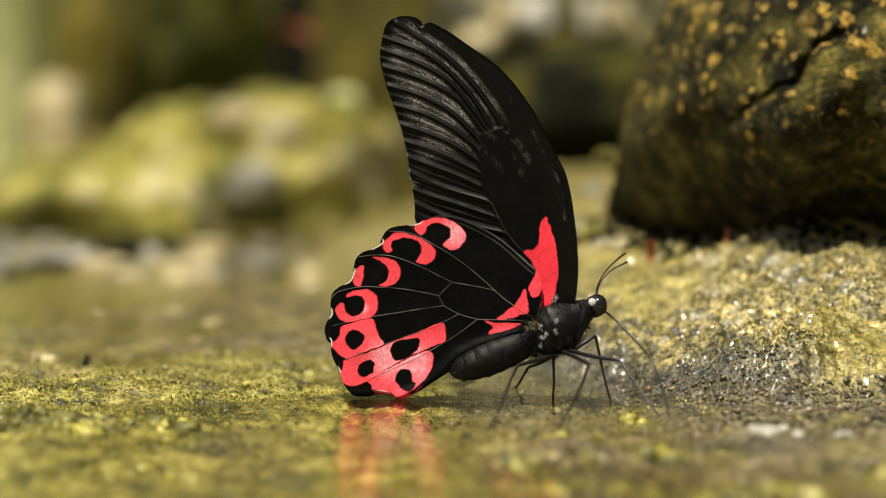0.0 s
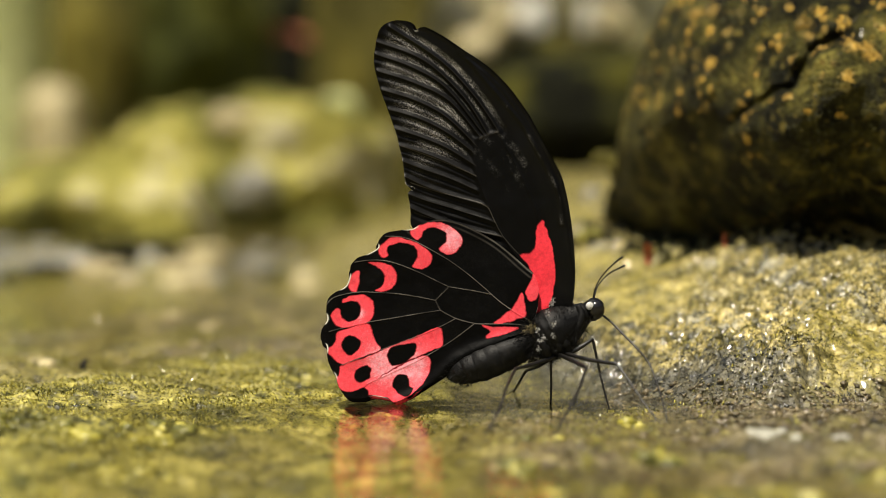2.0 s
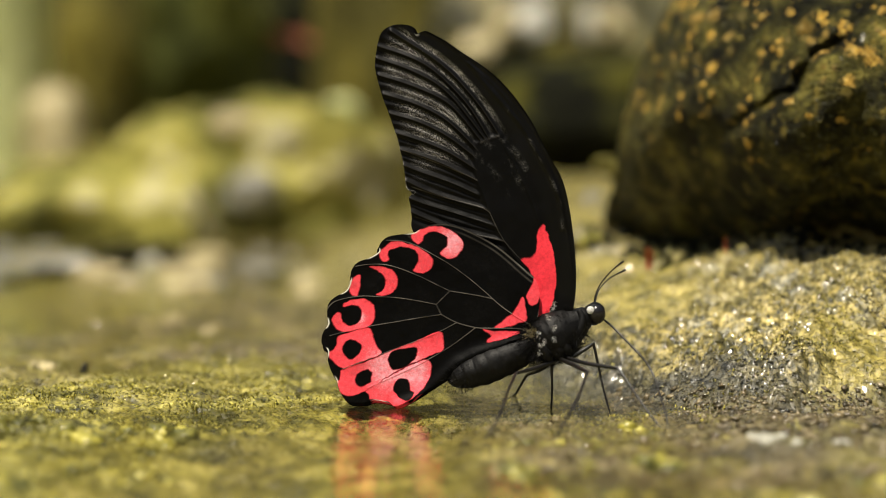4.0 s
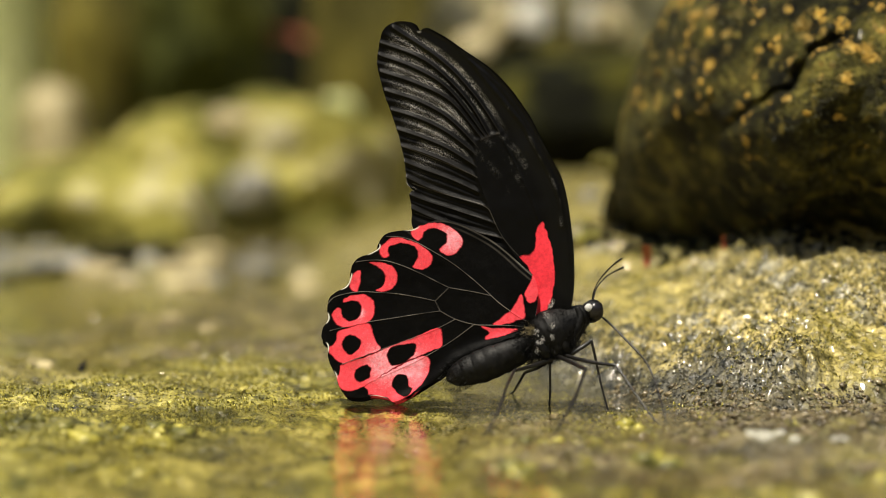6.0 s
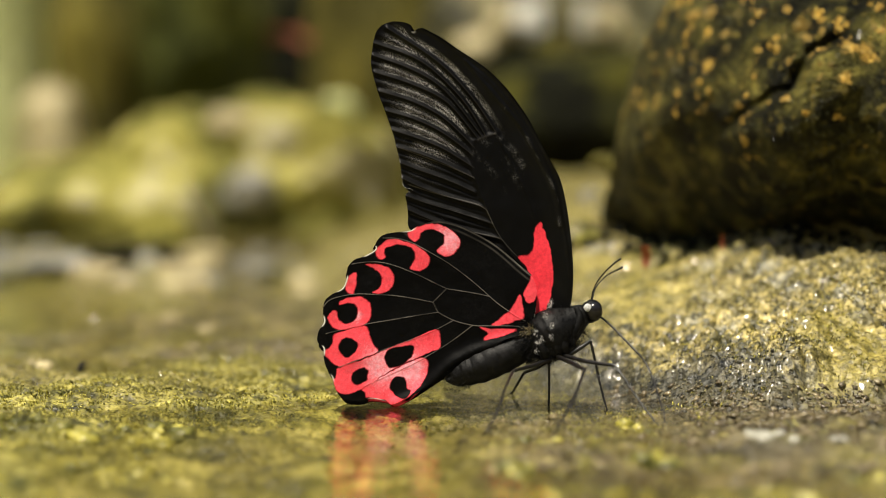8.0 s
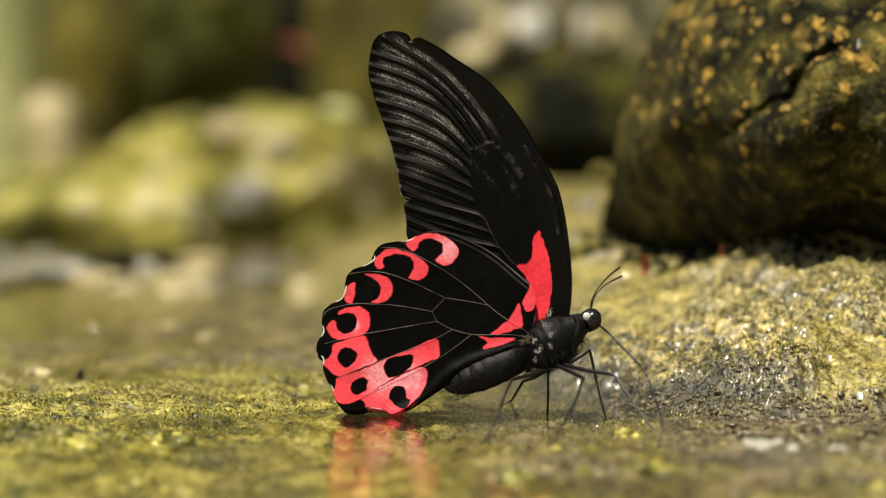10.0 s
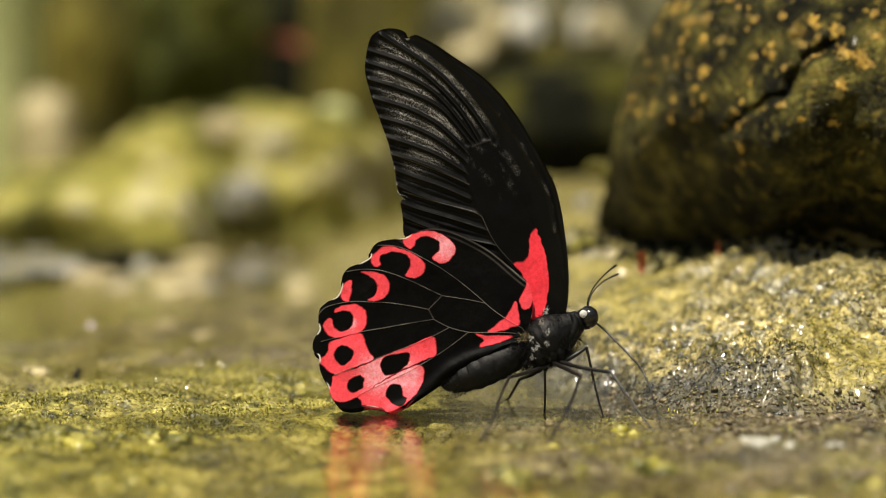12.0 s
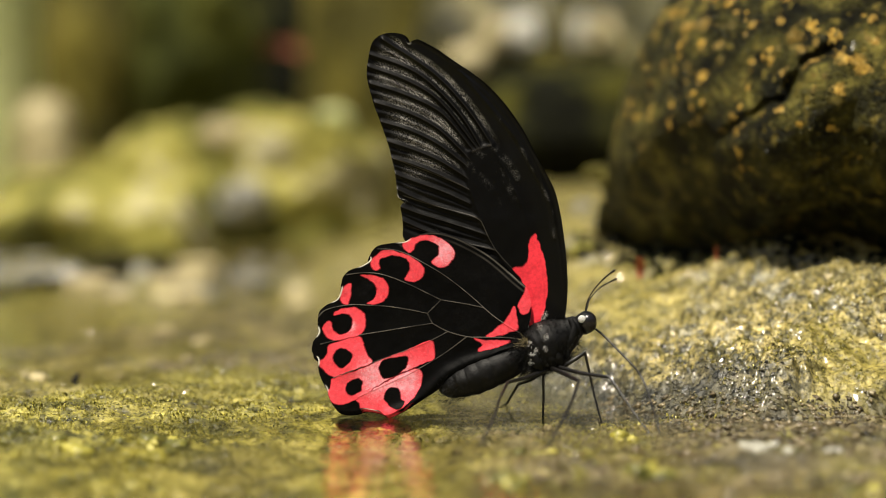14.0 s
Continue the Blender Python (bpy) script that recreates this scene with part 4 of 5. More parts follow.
def tube(name, points, radii, mat, sides=8, per=5, rough=0.0, seed=1):
    """A tapered tube through points given in millimetres, rounded at its ends."""
    c = flowing(points, per)
    w = np.interp(np.linspace(0, 1, len(c)), np.linspace(0, 1, len(radii)), radii)
    t = np.gradient(c, axis=0)
    t /= np.linalg.norm(t, axis=1)[:, None]
    side = np.cross(t, (0.3, 0.9, 0.2))
    side /= np.linalg.norm(side, axis=1)[:, None]
    other = np.cross(t, side)
    c = np.vstack([c[0] - t[0] * w[0] * 0.6, c, c[-1] + t[-1] * w[-1] * 0.6])
    w, side, other = np.concatenate([[w[0] * 0.3], w, [w[-1] * 0.3]]), np.vstack([side[:1], side, side[-1:]]), np.vstack([other[:1], other, other[-1:]])
    a = np.arange(sides) * 2 * np.pi / sides
    p = c[:, None] + w[:, None, None] * (np.cos(a)[None, :, None] * side[:, None] + np.sin(a)[None, :, None] * other[:, None])
    if rough:
        p = p + rough * fbm(*np.moveaxis(p, -1, 0), 1.2, 3, seed)[..., None]
    n = len(c)
    verts = np.vstack([p.reshape(-1, 3), c[:1], c[-1:]]) * MM
    i, j = np.meshgrid(np.arange(n - 1), np.arange(sides), indexing="ij")
    k = (j + 1) % sides
    faces = np.stack([i * sides + j, i * sides + k, (i + 1) * sides + k, (i + 1) * sides + j], -1).reshape(-1, 4).tolist()
    faces += [[n * sides, (m + 1) % sides, m] for m in range(sides)]
    faces += [[n * sides + 1, (n - 1) * sides + m, (n - 1) * sides + (m + 1) % sides] for m in range(sides)]
    return mesh_from(name, verts, faces, mat)


def ball(name, centre, radii, mat, nu=40, nv=28, lump=0.0, seed=1):
    u, v = np.meshgrid(np.linspace(0, 2 * np.pi, nu, endpoint=False), np.linspace(0, np.pi, nv), indexing="ij")
    d = np.stack([np.cos(u) * np.sin(v), np.sin(u) * np.sin(v), np.cos(v)], -1)
    r = 1 + lump * fbm(*np.moveaxis(d, -1, 0), 0.5, 4, seed)
    return mesh_from(name, ((d * r[..., None] * np.array(radii)) + np.array(centre)).reshape(-1, 3) * MM, grid_faces(nu, nv, True)[:, ::-1], mat)


def hairs(name, points, spread_mm, count, length, mat, seed, lean=(0, 0, 0)):
    """Short bristles standing off a limb or the body, in one mesh."""
    rng = np.random.default_rng(seed)
    c = flowing(points, 6)
    verts, faces = [], []
    for i in range(count):
        p = c[rng.integers(len(c))]
        d = rng.normal(size=3)
        d /= np.linalg.norm(d)
        a = p + d * spread_mm * np.array((1, 0.9, 1))
        d = d + np.array(lean) + 0.3 * rng.normal(size=3)
        b = a + d / np.linalg.norm(d) * length * rng.uniform(0.5, 1.2)
        w = np.cross(d, rng.normal(size=3))
        w = w / np.linalg.norm(w) * 0.05
        n = len(verts)
        verts += [a - w, a + w, b]
        faces.append((n, n + 1, n + 2))
    return mesh_from(name, np.array(verts) * MM, faces, mat, False)


fly = thing("butterfly", (0.0215, 0, 0), "black butterfly with scarlet wing spots, sipping from wet stone", "butterfly")
fore_me = wing_mesh("forewing", FORE, 840, 220, fore_marks, fore_relief)
hind_me = wing_mesh("hindwing", HIND, 900, 220, hind_marks, hind_relief)
fore_far = wing_mesh("forewing", FORE, 300, 60, fore_marks, fore_relief)
hind_far = wing_mesh("hindwing", HIND, 320, 60, hind_marks, hind_relief)
HZ = (HINGE[0] * MM, HINGE[1] * MM)
# the outer side of each pair is the hindwing; the far pair trails a little
WINGS, LEAN, YAW = [], -4, -8      # the closed wings lean and turn a little away
for name, me, y, extra, label in (("hindwing", hind_me, -1.7, 0.0, "black hindwing with scarlet crescents and black spots"),
                                  ("forewing", fore_me, -0.8, 0.0, "black forewing with grey pleats and a scarlet root"),
                                  ("forewing", fore_far, 0.8, 0.5, "black forewing folded behind the other"),
                                  ("hindwing", hind_far, 1.7, -2.0, "black hindwing folded behind the other")):
    w = part(name, me, fly, label, pose(HZ[0], y * MM, HZ[1], LEAN, extra, YAW))
    WINGS.append((w, y * MM, extra))

part("thorax", tube("thorax", [(-4.1, 0.0, 14.0), (-2.7, 0.0, 13.6), (-1.1, 0.0, 14.3), (1.2, 0.0, 15.3), (3.1, 0.0, 16.5), (5.0, 0.0, 17.6), (6.7, 0.0, 18.7), (7.9, 0.0, 19.4)], (2.0, 3.4, 4.7, 5.3, 4.7, 3.5, 2.5, 1.9), M_BODY, 48, 12, 0.45, 3), fly, "black hairy thorax")
part("collar", tube("collar", [(6.0, -1.8, 20.6), (6.6, -2.2, 18.9), (6.0, -2.6, 16.9), (4.6, -3.0, 14.6)], (0.6, 0.8, 0.9, 0.7), M_BODY, 16, 8, 0.3, 4), fly, "black hairy collar behind the head")
for x, z, r in ((2.0, 12.9, 1.3), (3.4, 13.2, 1.1), (-0.6, 12.2, 1.3)):
    part("coxa", tube("coxa", [(x - 0.9, -3.4, z + 2.0), (x, -3.6, z), (x + 0.6, -3.0, z - 1.7)], (r * 0.8, r, r * 0.55), M_BODY, 16, 6, 0.2, 7), fly)
abdomen_at = [(-2.7, 0.0, 14.3), (-5.0, 0.0, 12.5), (-7.8, 0.0, 11.1), (-10.6, 0.0, 9.9), (-13.5, 0.0, 8.7), (-16.3, 0.0, 7.7), (-18.3, 0.0, 6.8), (-19.4, 0.0, 6.3)]
part("abdomen", tube("abdomen", abdomen_at, [np.interp(t, np.linspace(0, 1, 8), (2.0, 2.9, 3.3, 3.5, 3.4, 2.9, 2.2, 1.2)) * (0.96 + 0.045 * abs(math.sin(t * math.pi * 8)) ** 0.5) for t in np.linspace(0, 1, 100)], M_BODY, 36, 16, 0.3, 5), fly, "dark ribbed abdomen")
head = part("head", ball("head", [(9.1, 0.0, 19.8)][0], (2.2, 2.2, 2.3), M_BODY, lump=0.15, seed=6), fly)
for side in (-1, 1):
    part("eye", ball("eye", [(9.5, 0.0, 19.7)][0][:1] + (side * 1.25,) + [(9.5, 0.0, 19.8)][0][2:], (1.75, 1.35, 1.95), M_EYE), head, "glossy round black eye")
part("hair", hairs("hair", [(-2.4, 0.0, 14.0), (-1.1, 0.0, 14.3), (1.2, 0.0, 15.0), (3.1, 0.0, 16.4)], 4.7, 9000, 1.5, M_BODY, 8, (-0.4, 0, -0.5)), fly)
# A white dome stands in for the bright highlight on the eye.
part("eye_highlight", ball("eye_highlight", [(8.2, -2.2, 20.7)][0], (0.8, 0.3, 0.8), M_EYEWHITE, 24, 16), head, "white dome painted as the highlight on the eye")
part("hair", hairs("hair", [(-4.2, -2.5, 15.9), (-3.1, -3.0, 16.4), (-2.7, -3.5, 15.3)], 0.6, 160, 1.3, M_TAN, 12, (-0.8, -0.2, 0.3)), fly, "greyish brown hair at the wing roots")
part("hair", hairs("hair", abdomen_at[:-1], 3.15, 4200, 0.8, M_BODY, 9, (-0.9, 0, -0.3)), fly)
part("proboscis", tube("proboscis", [(11.1, 0.0, 18.5), (12.8, -1.0, 17.1), (15.1, -3.0, 14.8), (17.4, -5.0, 12.5), (19.2, -8.0, 10.4), (20.4, -11.0, 7.6), (21.2, -15.0, 4.6), (21.8, -19.0, 1.8), (22.2, -22.0, -0.7)], (0.24, 0.22, 0.2, 0.18, 0.16), M_LEG, 8, 6), head, "thin dark uncurled proboscis")
part("antenna", tube("antenna", [(9.0, -1.0, 22.3), (9.3, -1.5, 24.0), (10.1, -3.0, 26.0), (11.5, -4.0, 27.9), (13.0, -5.0, 29.5), (14.4, -6.0, 30.7)], (0.16, 0.13, 0.13, 0.13, 0.17, 0.24), M_LEG, 8, 6), head, "thin black antenna with a clubbed tip")
part("antenna", tube("antenna", [(9.3, 1.0, 22.1), (10.0, 4.0, 23.8), (11.3, 8.0, 25.0), (13.1, 13.0, 26.0), (15.0, 17.0, 26.6), (16.7, 20.0, 27.1)], (0.16, 0.13, 0.13, 0.13, 0.17, 0.24), M_LEG, 8, 6), head, "thin black antenna with a clubbed tip")


def leg(femur, tibia, tarsus):
    limb = part("leg", tube("leg", femur, (0.42, 0.44, 0.32), M_LEG, 8, 6, 0.05), fly, "thin dark jointed leg")
    part("tibia", tube("tibia", tibia, (0.30, 0.27, 0.23), M_LEG, 8, 6, 0.04), limb)
    part("tarsus", tube("tarsus", tarsus, (0.25, 0.22, 0.17), M_LEG, 8, 6, 0.03), limb)


leg([(4.2, -3.0, 11.2), (6.8, -3.0, 12.8), (8.8, -2.0, 14.0)], [(8.8, -2.0, 14.0), (9.6, -2.0, 10.5), (10.3, -2.0, 7.1)], [(10.3, -2.0, 7.1), (11.2, -3.0, 3.3), (12.2, -4.0, -0.2)])
leg([(3.0, -3.0, 11.4), (8.0, -9.0, 10.6), (12.9, -13.0, 10.3)], [(12.9, -13.0, 10.3), (14.5, -15.0, 8.1), (16.1, -17.0, 5.7)], [(16.1, -17.0, 5.7), (18.5, -20.0, 2.3), (21.1, -23.0, -0.8)])
leg([(0.7, 2.0, 10.7), (0.7, 3.0, 8.9)], [(0.7, 3.0, 8.9), (0.8, 3.0, 5.4), (0.8, 3.0, 3.7)], [(0.8, 3.0, 3.7), (0.7, 3.0, 1.4), (0.6, 3.0, -0.1)])
leg([(1.1, -3.0, 10.6), (-3.0, -6.0, 9.5), (-6.9, -12.0, 9.2)], [(-6.9, -12.0, 9.2), (-8.6, -20.0, 7.0), (-9.8, -26.0, 4.5)], [(-9.8, -26.0, 4.5), (-11.3, -31.0, 2.0), (-13.3, -34.0, -0.6)])
leg([(2.2, -4.0, 11.1), (4.4, -10.0, 10.6), (6.8, -16.0, 9.9)], [(6.8, -16.0, 9.9), (5.0, -24.0, 7.0), (3.1, -30.0, 4.3)], [(3.1, -30.0, 4.3), (1.0, -35.0, 1.8), (-1.2, -39.0, -0.8)])
leg([(1.4, 3.0, 10.3), (-1.3, 8.0, 7.7), (-3.9, 14.0, 5.9)], [(-3.9, 14.0, 5.9), (-5.0, 18.0, 3.3), (-6.0, 22.0, 0.9)], [(-6.0, 22.0, 0.9), (-7.2, 24.0, -0.1), (-8.7, 25.0, -0.7)])


for x, y, z in [(-2.2, -5.6, 16.2), (-1.7, -5.6, 14.0), (-2.1, -4.8, 12.3), (0.9, -6.6, 17.6), (0.8, -6.4, 15.4), (-0.3, -6.0, 19.6), (0.5, -5.0, 21.4), (1.0, -4.6, 22.2), (-1.0, -6.0, 14.9)]:
    part("scale_tuft", hairs("scale_tuft", [(x, y, z - 0.3), (x, y, z + 0.3)], 0.30, 30, 0.6, M_WHITE, int(x * 10) % 97, (-0.5, -0.3, -0.8)), fly, "tuft of whitish scales")


def motions():
    """The closed wings sway together by a degree, and turn by a few, about their roots."""
    sway = [(0.0, -0.00, -8.00), (0.5, -0.04, -7.82), (1.0, -0.30, -3.35), (1.5, -0.13, -6.10), (2.0, -0.26, -5.40), (2.5, -0.17, -5.65), (3.0, -0.47, -4.36), (5.5, 0.13, -8.25), (6.0, 0.14, -8.74), (6.5, -0.01, -7.28), (7.0, 0.04, -4.58), (7.5, 0.01, -2.51), (8.0, -0.01, -2.38), (10.5, -0.54, -2.09), (11.0, -0.06, -1.33), (11.5, -0.12, -1.35), (12.0, -0.18, -0.56), (12.5, 0.09, -3.54), (13.0, 0.03, -3.33), (13.5, 0.45, -2.43), (14.0, 0.21, -3.71)]
    for w, y, extra in WINGS:
        walk(w, [(t, pose(HZ[0], y, HZ[1], LEAN, extra + a, turn)) for t, a, turn in sway])


def ball_faces(points):
    """The twenty faces of an icosahedron with these corners, turned outward."""
    near = [[i != j and np.linalg.norm(points[i] - points[j]) < 1.1 for j in range(12)] for i in range(12)]
    out = []
    for i in range(12):
        for j in range(i + 1, 12):
            for k in range(j + 1, 12):
                if near[i][j] and near[j][k] and near[i][k]:
                    turn = np.dot(np.cross(points[j] - points[i], points[k] - points[i]), points[i]) > 0
                    out.append((i, j, k) if turn else (i, k, j))
    return out


GOLD = (1 + 5 ** 0.5) / 2
ICO = np.array([(0, a, b * GOLD) for a in (-1, 1) for b in (-1, 1)] + [(a, b * GOLD, 0) for a in (-1, 1) for b in (-1, 1)] + [(b * GOLD, 0, a) for a in (-1, 1) for b in (-1, 1)]) / (1 + GOLD ** 2) ** 0.5
ICO_FACES = np.array(ball_faces(ICO))
OCTA = np.array([(1, 0, 0), (0, 1, 0), (-1, 0, 0), (0, -1, 0), (0, 0, 1), (0, 0, -1)], float)
OCTA_FACES = np.array([(j, (j + 1) % 4, 4) for j in range(4)] + [((j + 1) % 4, j, 5) for j in range(4)])


# ---- lichen on the boulder ----
boulder_tree = BVHTree.FromPolygons([v.co.copy() for v in big.data.vertices], [tuple(p.vertices) for p in big.data.polygons])


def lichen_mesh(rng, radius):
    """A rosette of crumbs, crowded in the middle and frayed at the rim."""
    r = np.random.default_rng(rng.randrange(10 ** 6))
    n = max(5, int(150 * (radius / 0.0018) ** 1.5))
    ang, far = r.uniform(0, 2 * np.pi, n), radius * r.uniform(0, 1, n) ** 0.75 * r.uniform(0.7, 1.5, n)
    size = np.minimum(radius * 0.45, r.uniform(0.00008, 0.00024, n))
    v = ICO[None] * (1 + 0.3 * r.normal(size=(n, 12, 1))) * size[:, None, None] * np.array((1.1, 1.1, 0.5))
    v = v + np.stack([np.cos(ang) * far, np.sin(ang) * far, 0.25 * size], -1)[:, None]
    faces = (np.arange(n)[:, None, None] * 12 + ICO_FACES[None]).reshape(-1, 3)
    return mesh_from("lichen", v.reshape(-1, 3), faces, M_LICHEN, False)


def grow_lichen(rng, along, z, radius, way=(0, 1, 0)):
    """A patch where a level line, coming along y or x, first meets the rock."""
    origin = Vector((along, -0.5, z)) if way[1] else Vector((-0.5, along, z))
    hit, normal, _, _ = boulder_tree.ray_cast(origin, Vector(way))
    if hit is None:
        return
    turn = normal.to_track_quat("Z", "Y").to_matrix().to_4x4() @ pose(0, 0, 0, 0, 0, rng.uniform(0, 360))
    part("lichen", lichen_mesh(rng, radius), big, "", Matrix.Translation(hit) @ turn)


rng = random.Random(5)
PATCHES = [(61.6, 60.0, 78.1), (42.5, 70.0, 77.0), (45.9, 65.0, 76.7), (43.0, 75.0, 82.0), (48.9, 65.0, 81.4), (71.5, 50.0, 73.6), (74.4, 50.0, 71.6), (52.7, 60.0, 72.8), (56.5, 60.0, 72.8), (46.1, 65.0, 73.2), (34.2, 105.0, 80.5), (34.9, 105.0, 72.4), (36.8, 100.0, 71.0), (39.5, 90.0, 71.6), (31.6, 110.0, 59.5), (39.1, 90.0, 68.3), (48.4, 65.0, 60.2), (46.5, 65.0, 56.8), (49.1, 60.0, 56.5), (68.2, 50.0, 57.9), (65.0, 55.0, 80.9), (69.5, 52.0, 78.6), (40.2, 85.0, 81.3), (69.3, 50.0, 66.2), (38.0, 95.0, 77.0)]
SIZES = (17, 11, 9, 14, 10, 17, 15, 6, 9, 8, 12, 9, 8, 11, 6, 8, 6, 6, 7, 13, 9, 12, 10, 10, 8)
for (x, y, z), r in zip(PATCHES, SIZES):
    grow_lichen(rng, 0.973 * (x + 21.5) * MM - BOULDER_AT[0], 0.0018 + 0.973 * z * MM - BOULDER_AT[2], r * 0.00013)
for i in range(260):
    x, z = rng.uniform(0.048, 0.084), rng.uniform(0.058, 0.10)
    if float(fbm(x, z, 0, 0.014, 2, 88)) > -0.08:
        grow_lichen(rng, x - BOULDER_AT[0], z - BOULDER_AT[2], 0.00012 + 0.0010 * rng.random() ** 2.8)
for i in range(300):
    x, z = rng.uniform(0.052, 0.125), rng.uniform(0.045, 0.10)
    if (z > 0.076 - (x - 0.055) * 0.25 or rng.random() < 0.2) and float(fbm(x, z, 0, 0.014, 2, 89)) > -0.12:
        grow_lichen(rng, x - BOULDER_AT[0], z - BOULDER_AT[2], 0.00012 + 0.0010 * rng.random() ** 2.8)

# Extra lichen pales the left flank, standing in for its lit rim.
for i in range(110):
    y, z = rng.uniform(-0.07, 0.0), rng.uniform(0.016, 0.085)
    if rng.random() < 0.25 + 8 * z:
        grow_lichen(rng, y, z, 0.0003 + 0.0015 * rng.random() ** 2.0, way=(1, 0, 0))


def boulder_crumbs(count, seed):
    """Specks of moss and grit clinging to the boulder's front."""
    r = np.random.default_rng(seed)
    spots = []
    for x, z in zip(r.uniform(-0.108, -0.02, count), r.uniform(0.0, 0.075, count)):
        if fbm(x, z, 0, 0.02, 3, 86) + 0.1 * r.normal() + 2.0 * (x + 0.065) < 0.0:
            continue
        hit, normal, _, _ = boulder_tree.ray_cast(Vector((x, -0.5, z)), Vector((0, 1, 0)))
        if hit is not None:
            spots.append(tuple(hit))
    n = len(spots)
    v = OCTA[None] * (1 + 0.3 * r.normal(size=(n, 6, 1))) * (0.00010 + 0.0004 * r.uniform(0, 1, n) ** 3)[:, None, None] + np.array(spots)[:, None]
    faces = (np.arange(n)[:, None, None] * 6 + OCTA_FACES[None]).reshape(-1, 3)
    tagged(part("moss_specks", mesh_from("moss_specks", v.reshape(-1, 3), faces, M_SPECK, False), big, "specks of olive moss and wet grit"), kind="stuff")


boulder_crumbs(14000, 87)


# ---- moss on the streambed ----
def moss_tufts(name, count, where, tall, label, seed, keep):
    """Leaning blades in small bunches, one mesh."""
    r = np.random.default_rng(seed)
    x, y = r.uniform(where[0], where[1], count), r.uniform(where[2], where[3], count)
    ok = keep(x, y, r)
    x, y = x[ok], y[ok]
    z = ground_height(x, y)
    n = len(x)
    verts, faces = [], []
    blades = 5
    for b in range(blades):
        h = tall * r.uniform(0.4, 1.1, n)
        a = r.uniform(0, 2 * np.pi, n)
        lean = r.uniform(0.1, 0.9, n) * h
        w = h * r.uniform(0.12, 0.28, n)
        p = np.stack([x + r.normal(0, tall * 0.35, n), y + r.normal(0, tall * 0.35, n), z - 0.0002], -1)
        side = np.stack([np.cos(a + 1.57), np.sin(a + 1.57), 0 * a], -1) * w[:, None]
        tip = p + np.stack([np.cos(a) * lean, np.sin(a) * lean, h], -1)
        mid = p + np.stack([np.cos(a) * lean * 0.35, np.sin(a) * lean * 0.35, h * 0.6], -1)
        verts.append(np.stack([p - side * 0.6, p + side * 0.6, mid + side, tip, mid - side], 1).reshape(-1, 3))
    verts = np.concatenate(verts)
    k = np.arange(n * blades)[:, None] * 5
    faces = np.concatenate([k + np.array([[0, 1, 2, 4]])], 0).tolist() + (k + np.array([[4, 2, 3]])).tolist()
    ob = tagged(new(name, mesh_from(name, verts, faces, M_TUFT, False)), label, "moss", kind="stuff")
    return ob


def on_flat(x, y, r):
    wet = fbm(x, y, 0, 0.016, 3, 71) + 0.35 * fbm(x, y, 0, 0.05, 2, 72)
    rise, far = bank_height(x, y)
    open_water = smooth(0.004, -0.02, y) * smooth(0.03, 0.0, x) * smooth(-0.08, -0.045, x)
    return (wet - 0.30 * open_water - 0.35 * smooth(0.035, 0.055, x) * smooth(-0.095, -0.075, y) + 0.04 * r.normal(size=len(x)) > -0.02) & (rise < 0.001)


def on_bank(x, y, r):
    rise, far = bank_height(x, y)
    return (rise > 0.002) & (fbm(x, y, 0, 0.02, 3, 73) + 0.03 * r.normal(size=len(x)) > 0.06)


moss_tufts("moss", 46000, (-0.115, 0.09, -0.12, 0.09), 0.0007, "short yellow-green moss on wet stone", 81, on_flat)
moss_tufts("moss", 1200, (-0.20, 0.02, 0.09, 0.35), 0.0013, "short yellow-green moss on wet stone", 82, on_flat)
moss_tufts("bank_moss", 16000, (0.0, 0.115, -0.02, 0.13), 0.0006, "short yellow moss on a crusted stone bank", 83, on_bank)


def scattered_grains(name, count, where, sizes, flat, mat, label, category, seed, keep, rounded=False):
    """Rounded uneven grains sunk into the ground, one mesh."""
    r = np.random.default_rng(seed)
    x, y = r.uniform(where[0], where[1], count), r.uniform(where[2], where[3], count)
    ok = keep(x, y, r)
    x, y = x[ok], y[ok]
    n = len(x)
    size = sizes[0] + (sizes[1] - sizes[0]) * r.uniform(0, 1, n) ** 2.6
    corners, sides = (ICO, ICO_FACES) if rounded else (OCTA, OCTA_FACES)
    v = corners[None] * (1 + 0.3 * r.normal(size=(n, len(corners), 1)))
    stretch = np.stack([r.uniform(0.7, 1.4, n), r.uniform(0.7, 1.4, n), flat * r.uniform(0.6, 1.3, n)], -1)
    v = v * stretch[:, None] * size[:, None, None]
    a = r.uniform(0, 2 * np.pi, n)
    c, s = np.cos(a)[:, None], np.sin(a)[:, None]
    v = np.stack([v[..., 0] * c - v[..., 1] * s, v[..., 0] * s + v[..., 1] * c, v[..., 2]], -1)
    z = ground_height(x, y)
    base = ground_height(x, y, False)
    gx_, gy_ = (ground_height(x + 0.002, y, False) - base) / 0.002, (ground_height(x, y + 0.002, False) - base) / 0.002
    v[..., 2] += np.clip(gx_, -1, 1)[:, None] * v[..., 0] * 0.6 + np.clip(gy_, -1, 1)[:, None] * v[..., 1] * 0.6
    v = v + np.stack([x, y, z + 0.15 * flat * size], -1)[:, None]
    faces = (np.arange(n)[:, None, None] * len(corners) + sides[None]).reshape(-1, 3)
    return tagged(new(name, mesh_from(name, v.reshape(-1, 3), faces, mat)), label, category, kind="stuff")


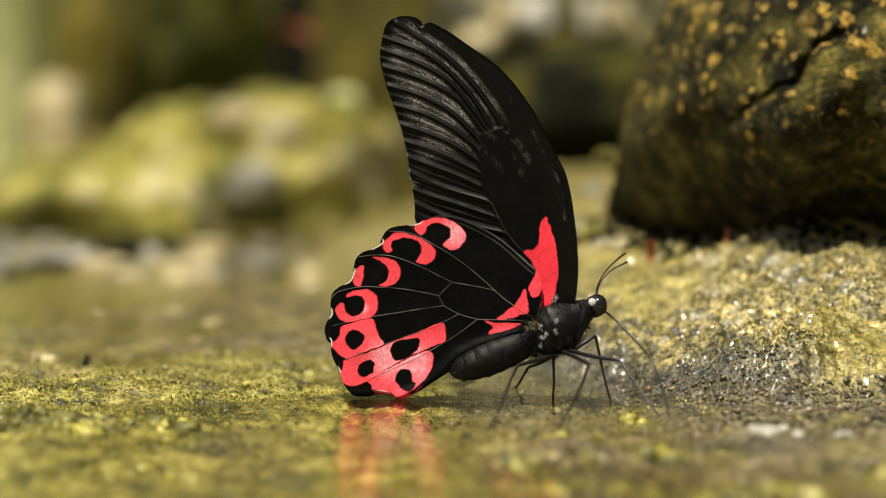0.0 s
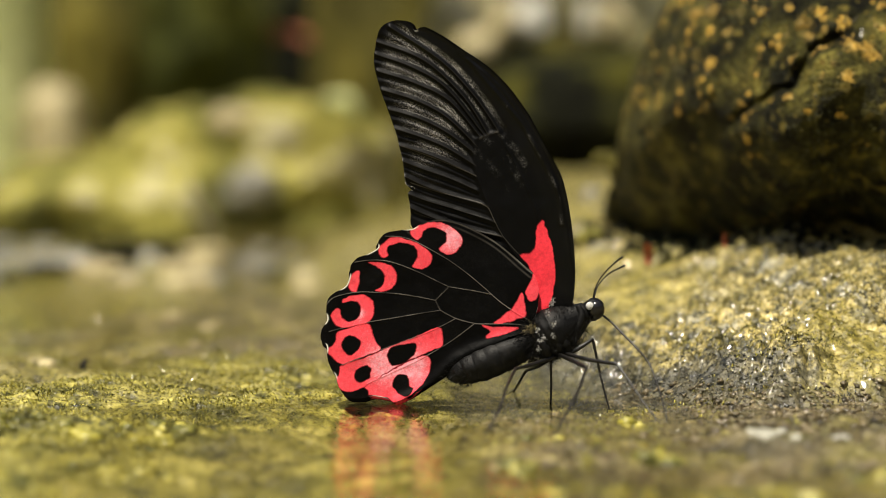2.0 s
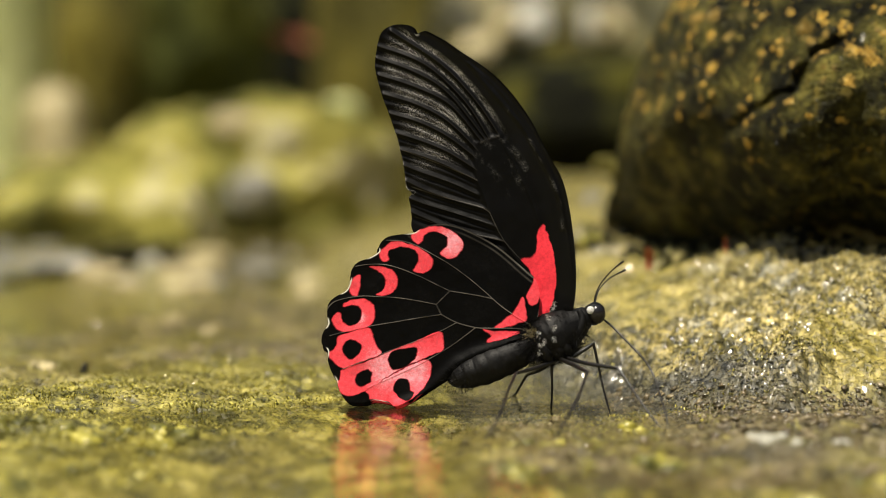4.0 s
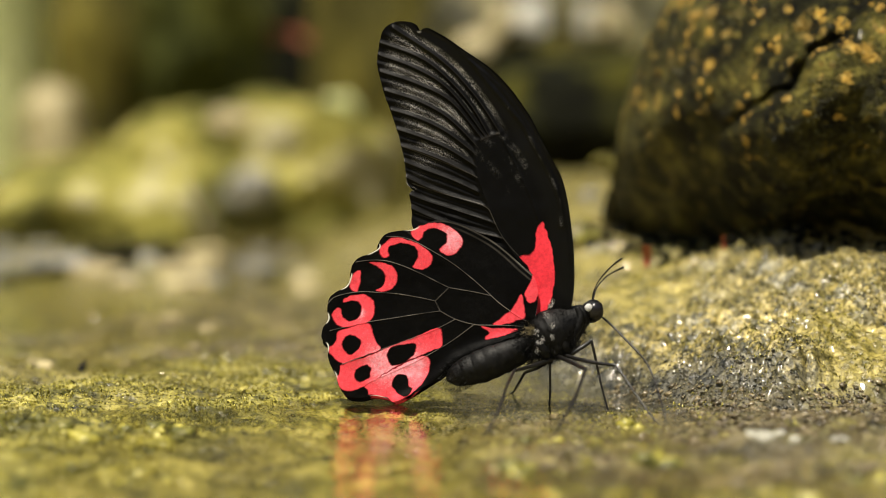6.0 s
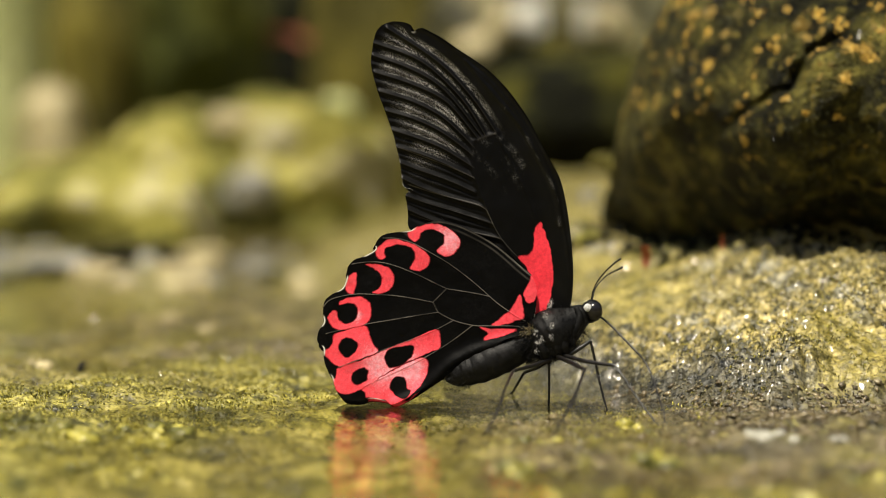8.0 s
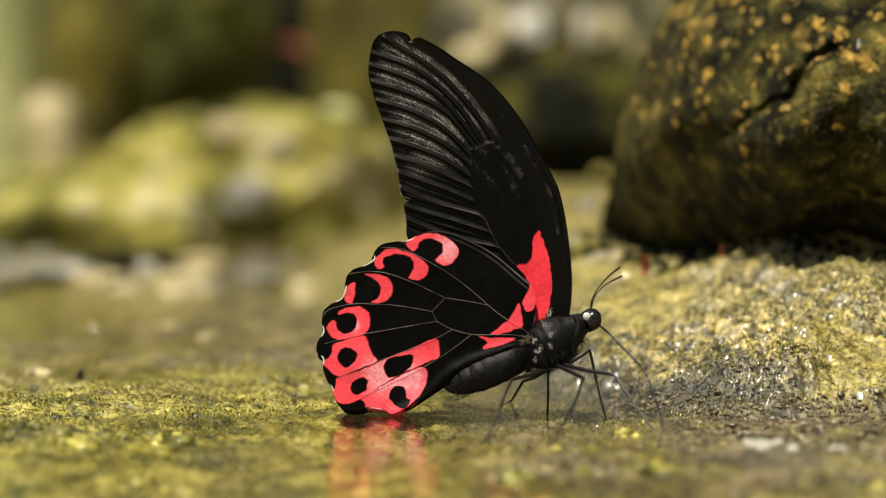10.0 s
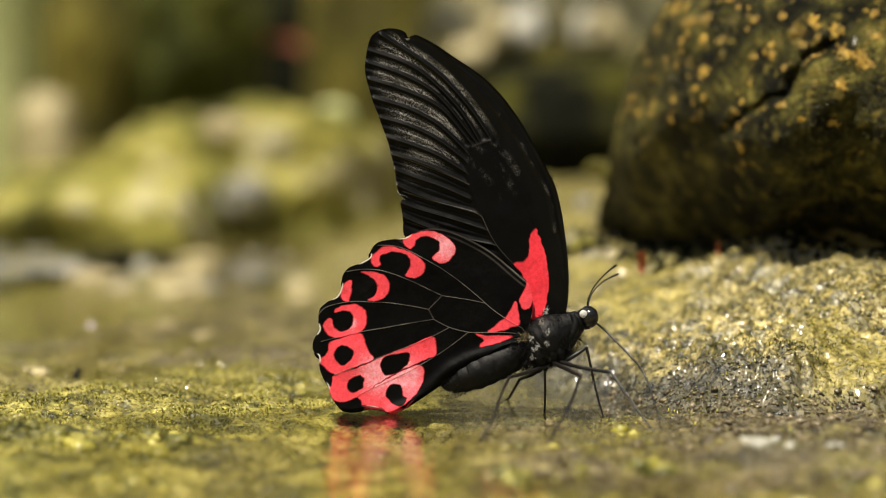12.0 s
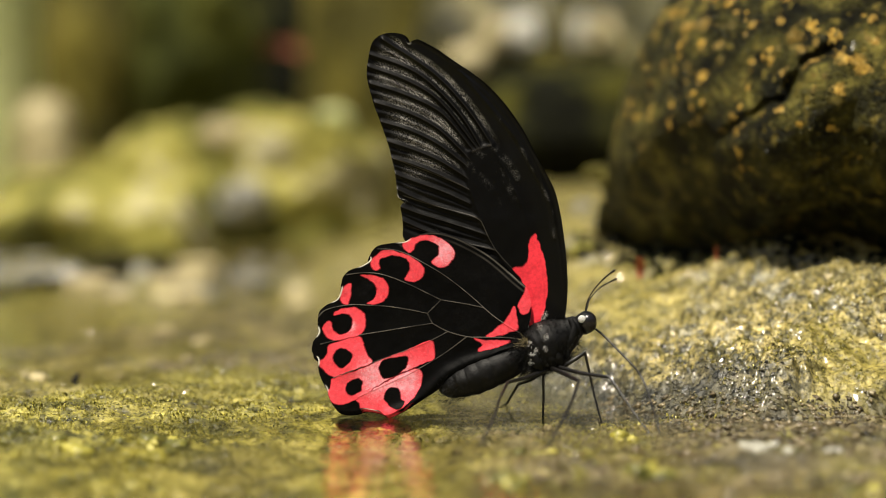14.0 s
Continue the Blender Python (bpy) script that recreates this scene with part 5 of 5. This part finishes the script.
def crusted(x, y, r):
    rise, far = bank_height(x, y)
    bare = fbm(x, y, 0, 0.02, 3, 74) - 0.5 * soft_moss(x, y) - 0.6 * soaked(x, y)
    return (rise > 0.0006) & (bare + 0.09 * r.normal(size=len(x)) > -0.10)


def gritty(x, y, r):
    return soaked(x, y) + 0.15 * r.normal(size=len(x)) > 0.35


def bank_foot(x, y, r):
    rise, far = bank_height(x, y)
    back = bank_height(x, y + 0.030)[0]
    return (rise < 0.0035) & (back > 0.002) & (x > 0.03) & (fbm(x, y, 0, 0.012, 3, 75) > -0.12)


def flaked(x, y, r):
    rise, far = bank_height(x, y)
    open_water = smooth(0.0, -0.02, y) * smooth(0.012, -0.004, x) * smooth(-0.08, -0.045, x)
    return (rise < 0.0015) & (fbm(x, y, 0, 0.02, 3, 76) + 0.05 * r.normal(size=len(x)) - 0.4 * open_water - 0.16 * smooth(0.0, 0.03, x) * smooth(0.02, 0.0, y) - 0.4 * smooth(0.035, 0.055, x) > 0.0)


scattered_grains("crust", 110000, (-0.02, 0.115, -0.02, 0.12), (0.00010, 0.00050), 0.9, M_CRUST, "rough yellow and grey crust on the bank", "gravel", 91, crusted)
scattered_grains("wet_grit", 34000, (-0.01, 0.085, -0.02, 0.075), (0.00010, 0.00042), 0.8, M_GRIT, "dark wet grit glinting along the foot of the bank", "gravel", 97, gritty)
scattered_grains("wet_gravel", 9000, (0.02, 0.12, -0.06, 0.03), (0.0003, 0.0011), 0.5, M_WETGRAIN, "dark wet gravel at the foot of the bank", "gravel", 92, bank_foot)
scattered_grains("moss_flakes", 42000, (-0.105, 0.07, -0.11, 0.09), (0.00010, 0.00045), 0.7, M_FLAKE, "flaky yellow-green moss and algae on wet stone", "moss", 93, flaked)


def cushions(x, y, r):
    rise, far = bank_height(x, y)
    open_water = smooth(0.0, -0.02, y) * smooth(0.012, -0.004, x) * smooth(-0.06, -0.03, x)
    return (rise < 0.001) & (fbm(x, y, 0, 0.018, 3, 84) - 0.5 * open_water - 0.10 * smooth(0.0, 0.03, x) - 0.5 * smooth(0.035, 0.055, x) * smooth(-0.10, -0.08, y) + 0.06 * smooth(-0.05, -0.09, y) > 0.05)


def front_gravel(x, y, r):
    rise, far = bank_height(x, y)
    return (rise < 0.001) & (x > 0.0 + 0.03 * r.uniform(size=len(x))) & (fbm(x, y, 0, 0.015, 3, 85) > -0.05)


scattered_grains("moss_cushions", 8000, (-0.11, 0.10, -0.16, -0.02), (0.0004, 0.0024), 0.6, M_TUFT, "small cushions of bright yellow moss on wet stone", "moss", 95, cushions, True)
scattered_grains("front_gravel", 9000, (-0.005, 0.11, -0.15, -0.01), (0.0003, 0.0016), 0.4, M_WETGRAIN, "brown wet gravel bedded in algae", "gravel", 96, front_gravel)


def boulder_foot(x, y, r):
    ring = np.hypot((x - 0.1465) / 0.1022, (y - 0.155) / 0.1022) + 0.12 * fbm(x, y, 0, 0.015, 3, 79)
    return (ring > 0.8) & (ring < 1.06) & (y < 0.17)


# Black grains put the shade of the boulder's foot into its soil.
scattered_grains("soil_and_shade", 6000, (0.03, 0.13, 0.05, 0.17), (0.0004, 0.0016), 0.7, M_DARK, "black grains along the foot of the boulder, soil and its painted shade", "soil", 94, boulder_foot, True)


# ---- scraps on the streambed ----
def leaf_scrap(place, length, width, turn, mat, label, tilt=20):
    n = 9
    verts, faces = [], []
    for top in (0, 1):
        for i in range(n):
            t = i / (n - 1)
            w = width * math.sin(math.pi * (0.08 + 0.84 * t)) ** 0.7
            for s in (-1, 0, 1):
                verts.append(((t - 0.5) * length, s * w / 2, 0.12 * length * math.sin(3 * t) + 0.25 * w * abs(s) + top * 0.00015))
    for i in range(n - 1):
        for s in (0, 1):
            a = i * 3 + s
            faces.append((a, a + 1, a + 4, a + 3))
            b = a + n * 3
            faces.append((b, b + 3, b + 4, b + 1))
    edge = [i * 3 for i in range(n)] + [i * 3 + 2 for i in reversed(range(n))] 
    for a, b in zip(edge, edge[1:] + edge[:1]):
        faces.append((a, a + n * 3, b + n * 3, b))
    thing("leaf_scrap", pose(*place, 0, tilt, turn), label, "leaf", me=mesh_from("leaf_scrap", verts, faces, mat))


leaf_scrap((0.0488, 0.0900, 0.0245), 0.0052, 0.0022, 80, M_REDLEAF, "red scrap of leaf beside the boulder", 75)
leaf_scrap((0.0655, 0.0780, 0.0286), 0.0034, 0.0010, 80, M_REDLEAF, "red scrap of leaf beside the boulder", 75)
leaf_scrap((-0.0813, 0.9000, 0.0869), 0.03, 0.012, -20, M_REDLEAF, "brown fallen leaf deep in the gully", 20)


def twig():
    me = tube("twig", [(-0.4, 0, -0.5), (0, 0, 0.6), (0.3, 0.4, 1.6), (0.9, 0.5, 2.2)], (0.75, 0.8, 0.7, 0.4), M_BODY, 8, 4, 0.2)
    thing("twig", (-0.0814, 0.0680, -0.0001), "short dark broken twig upright in the moss", "twig", me=me)


twig()

motions()
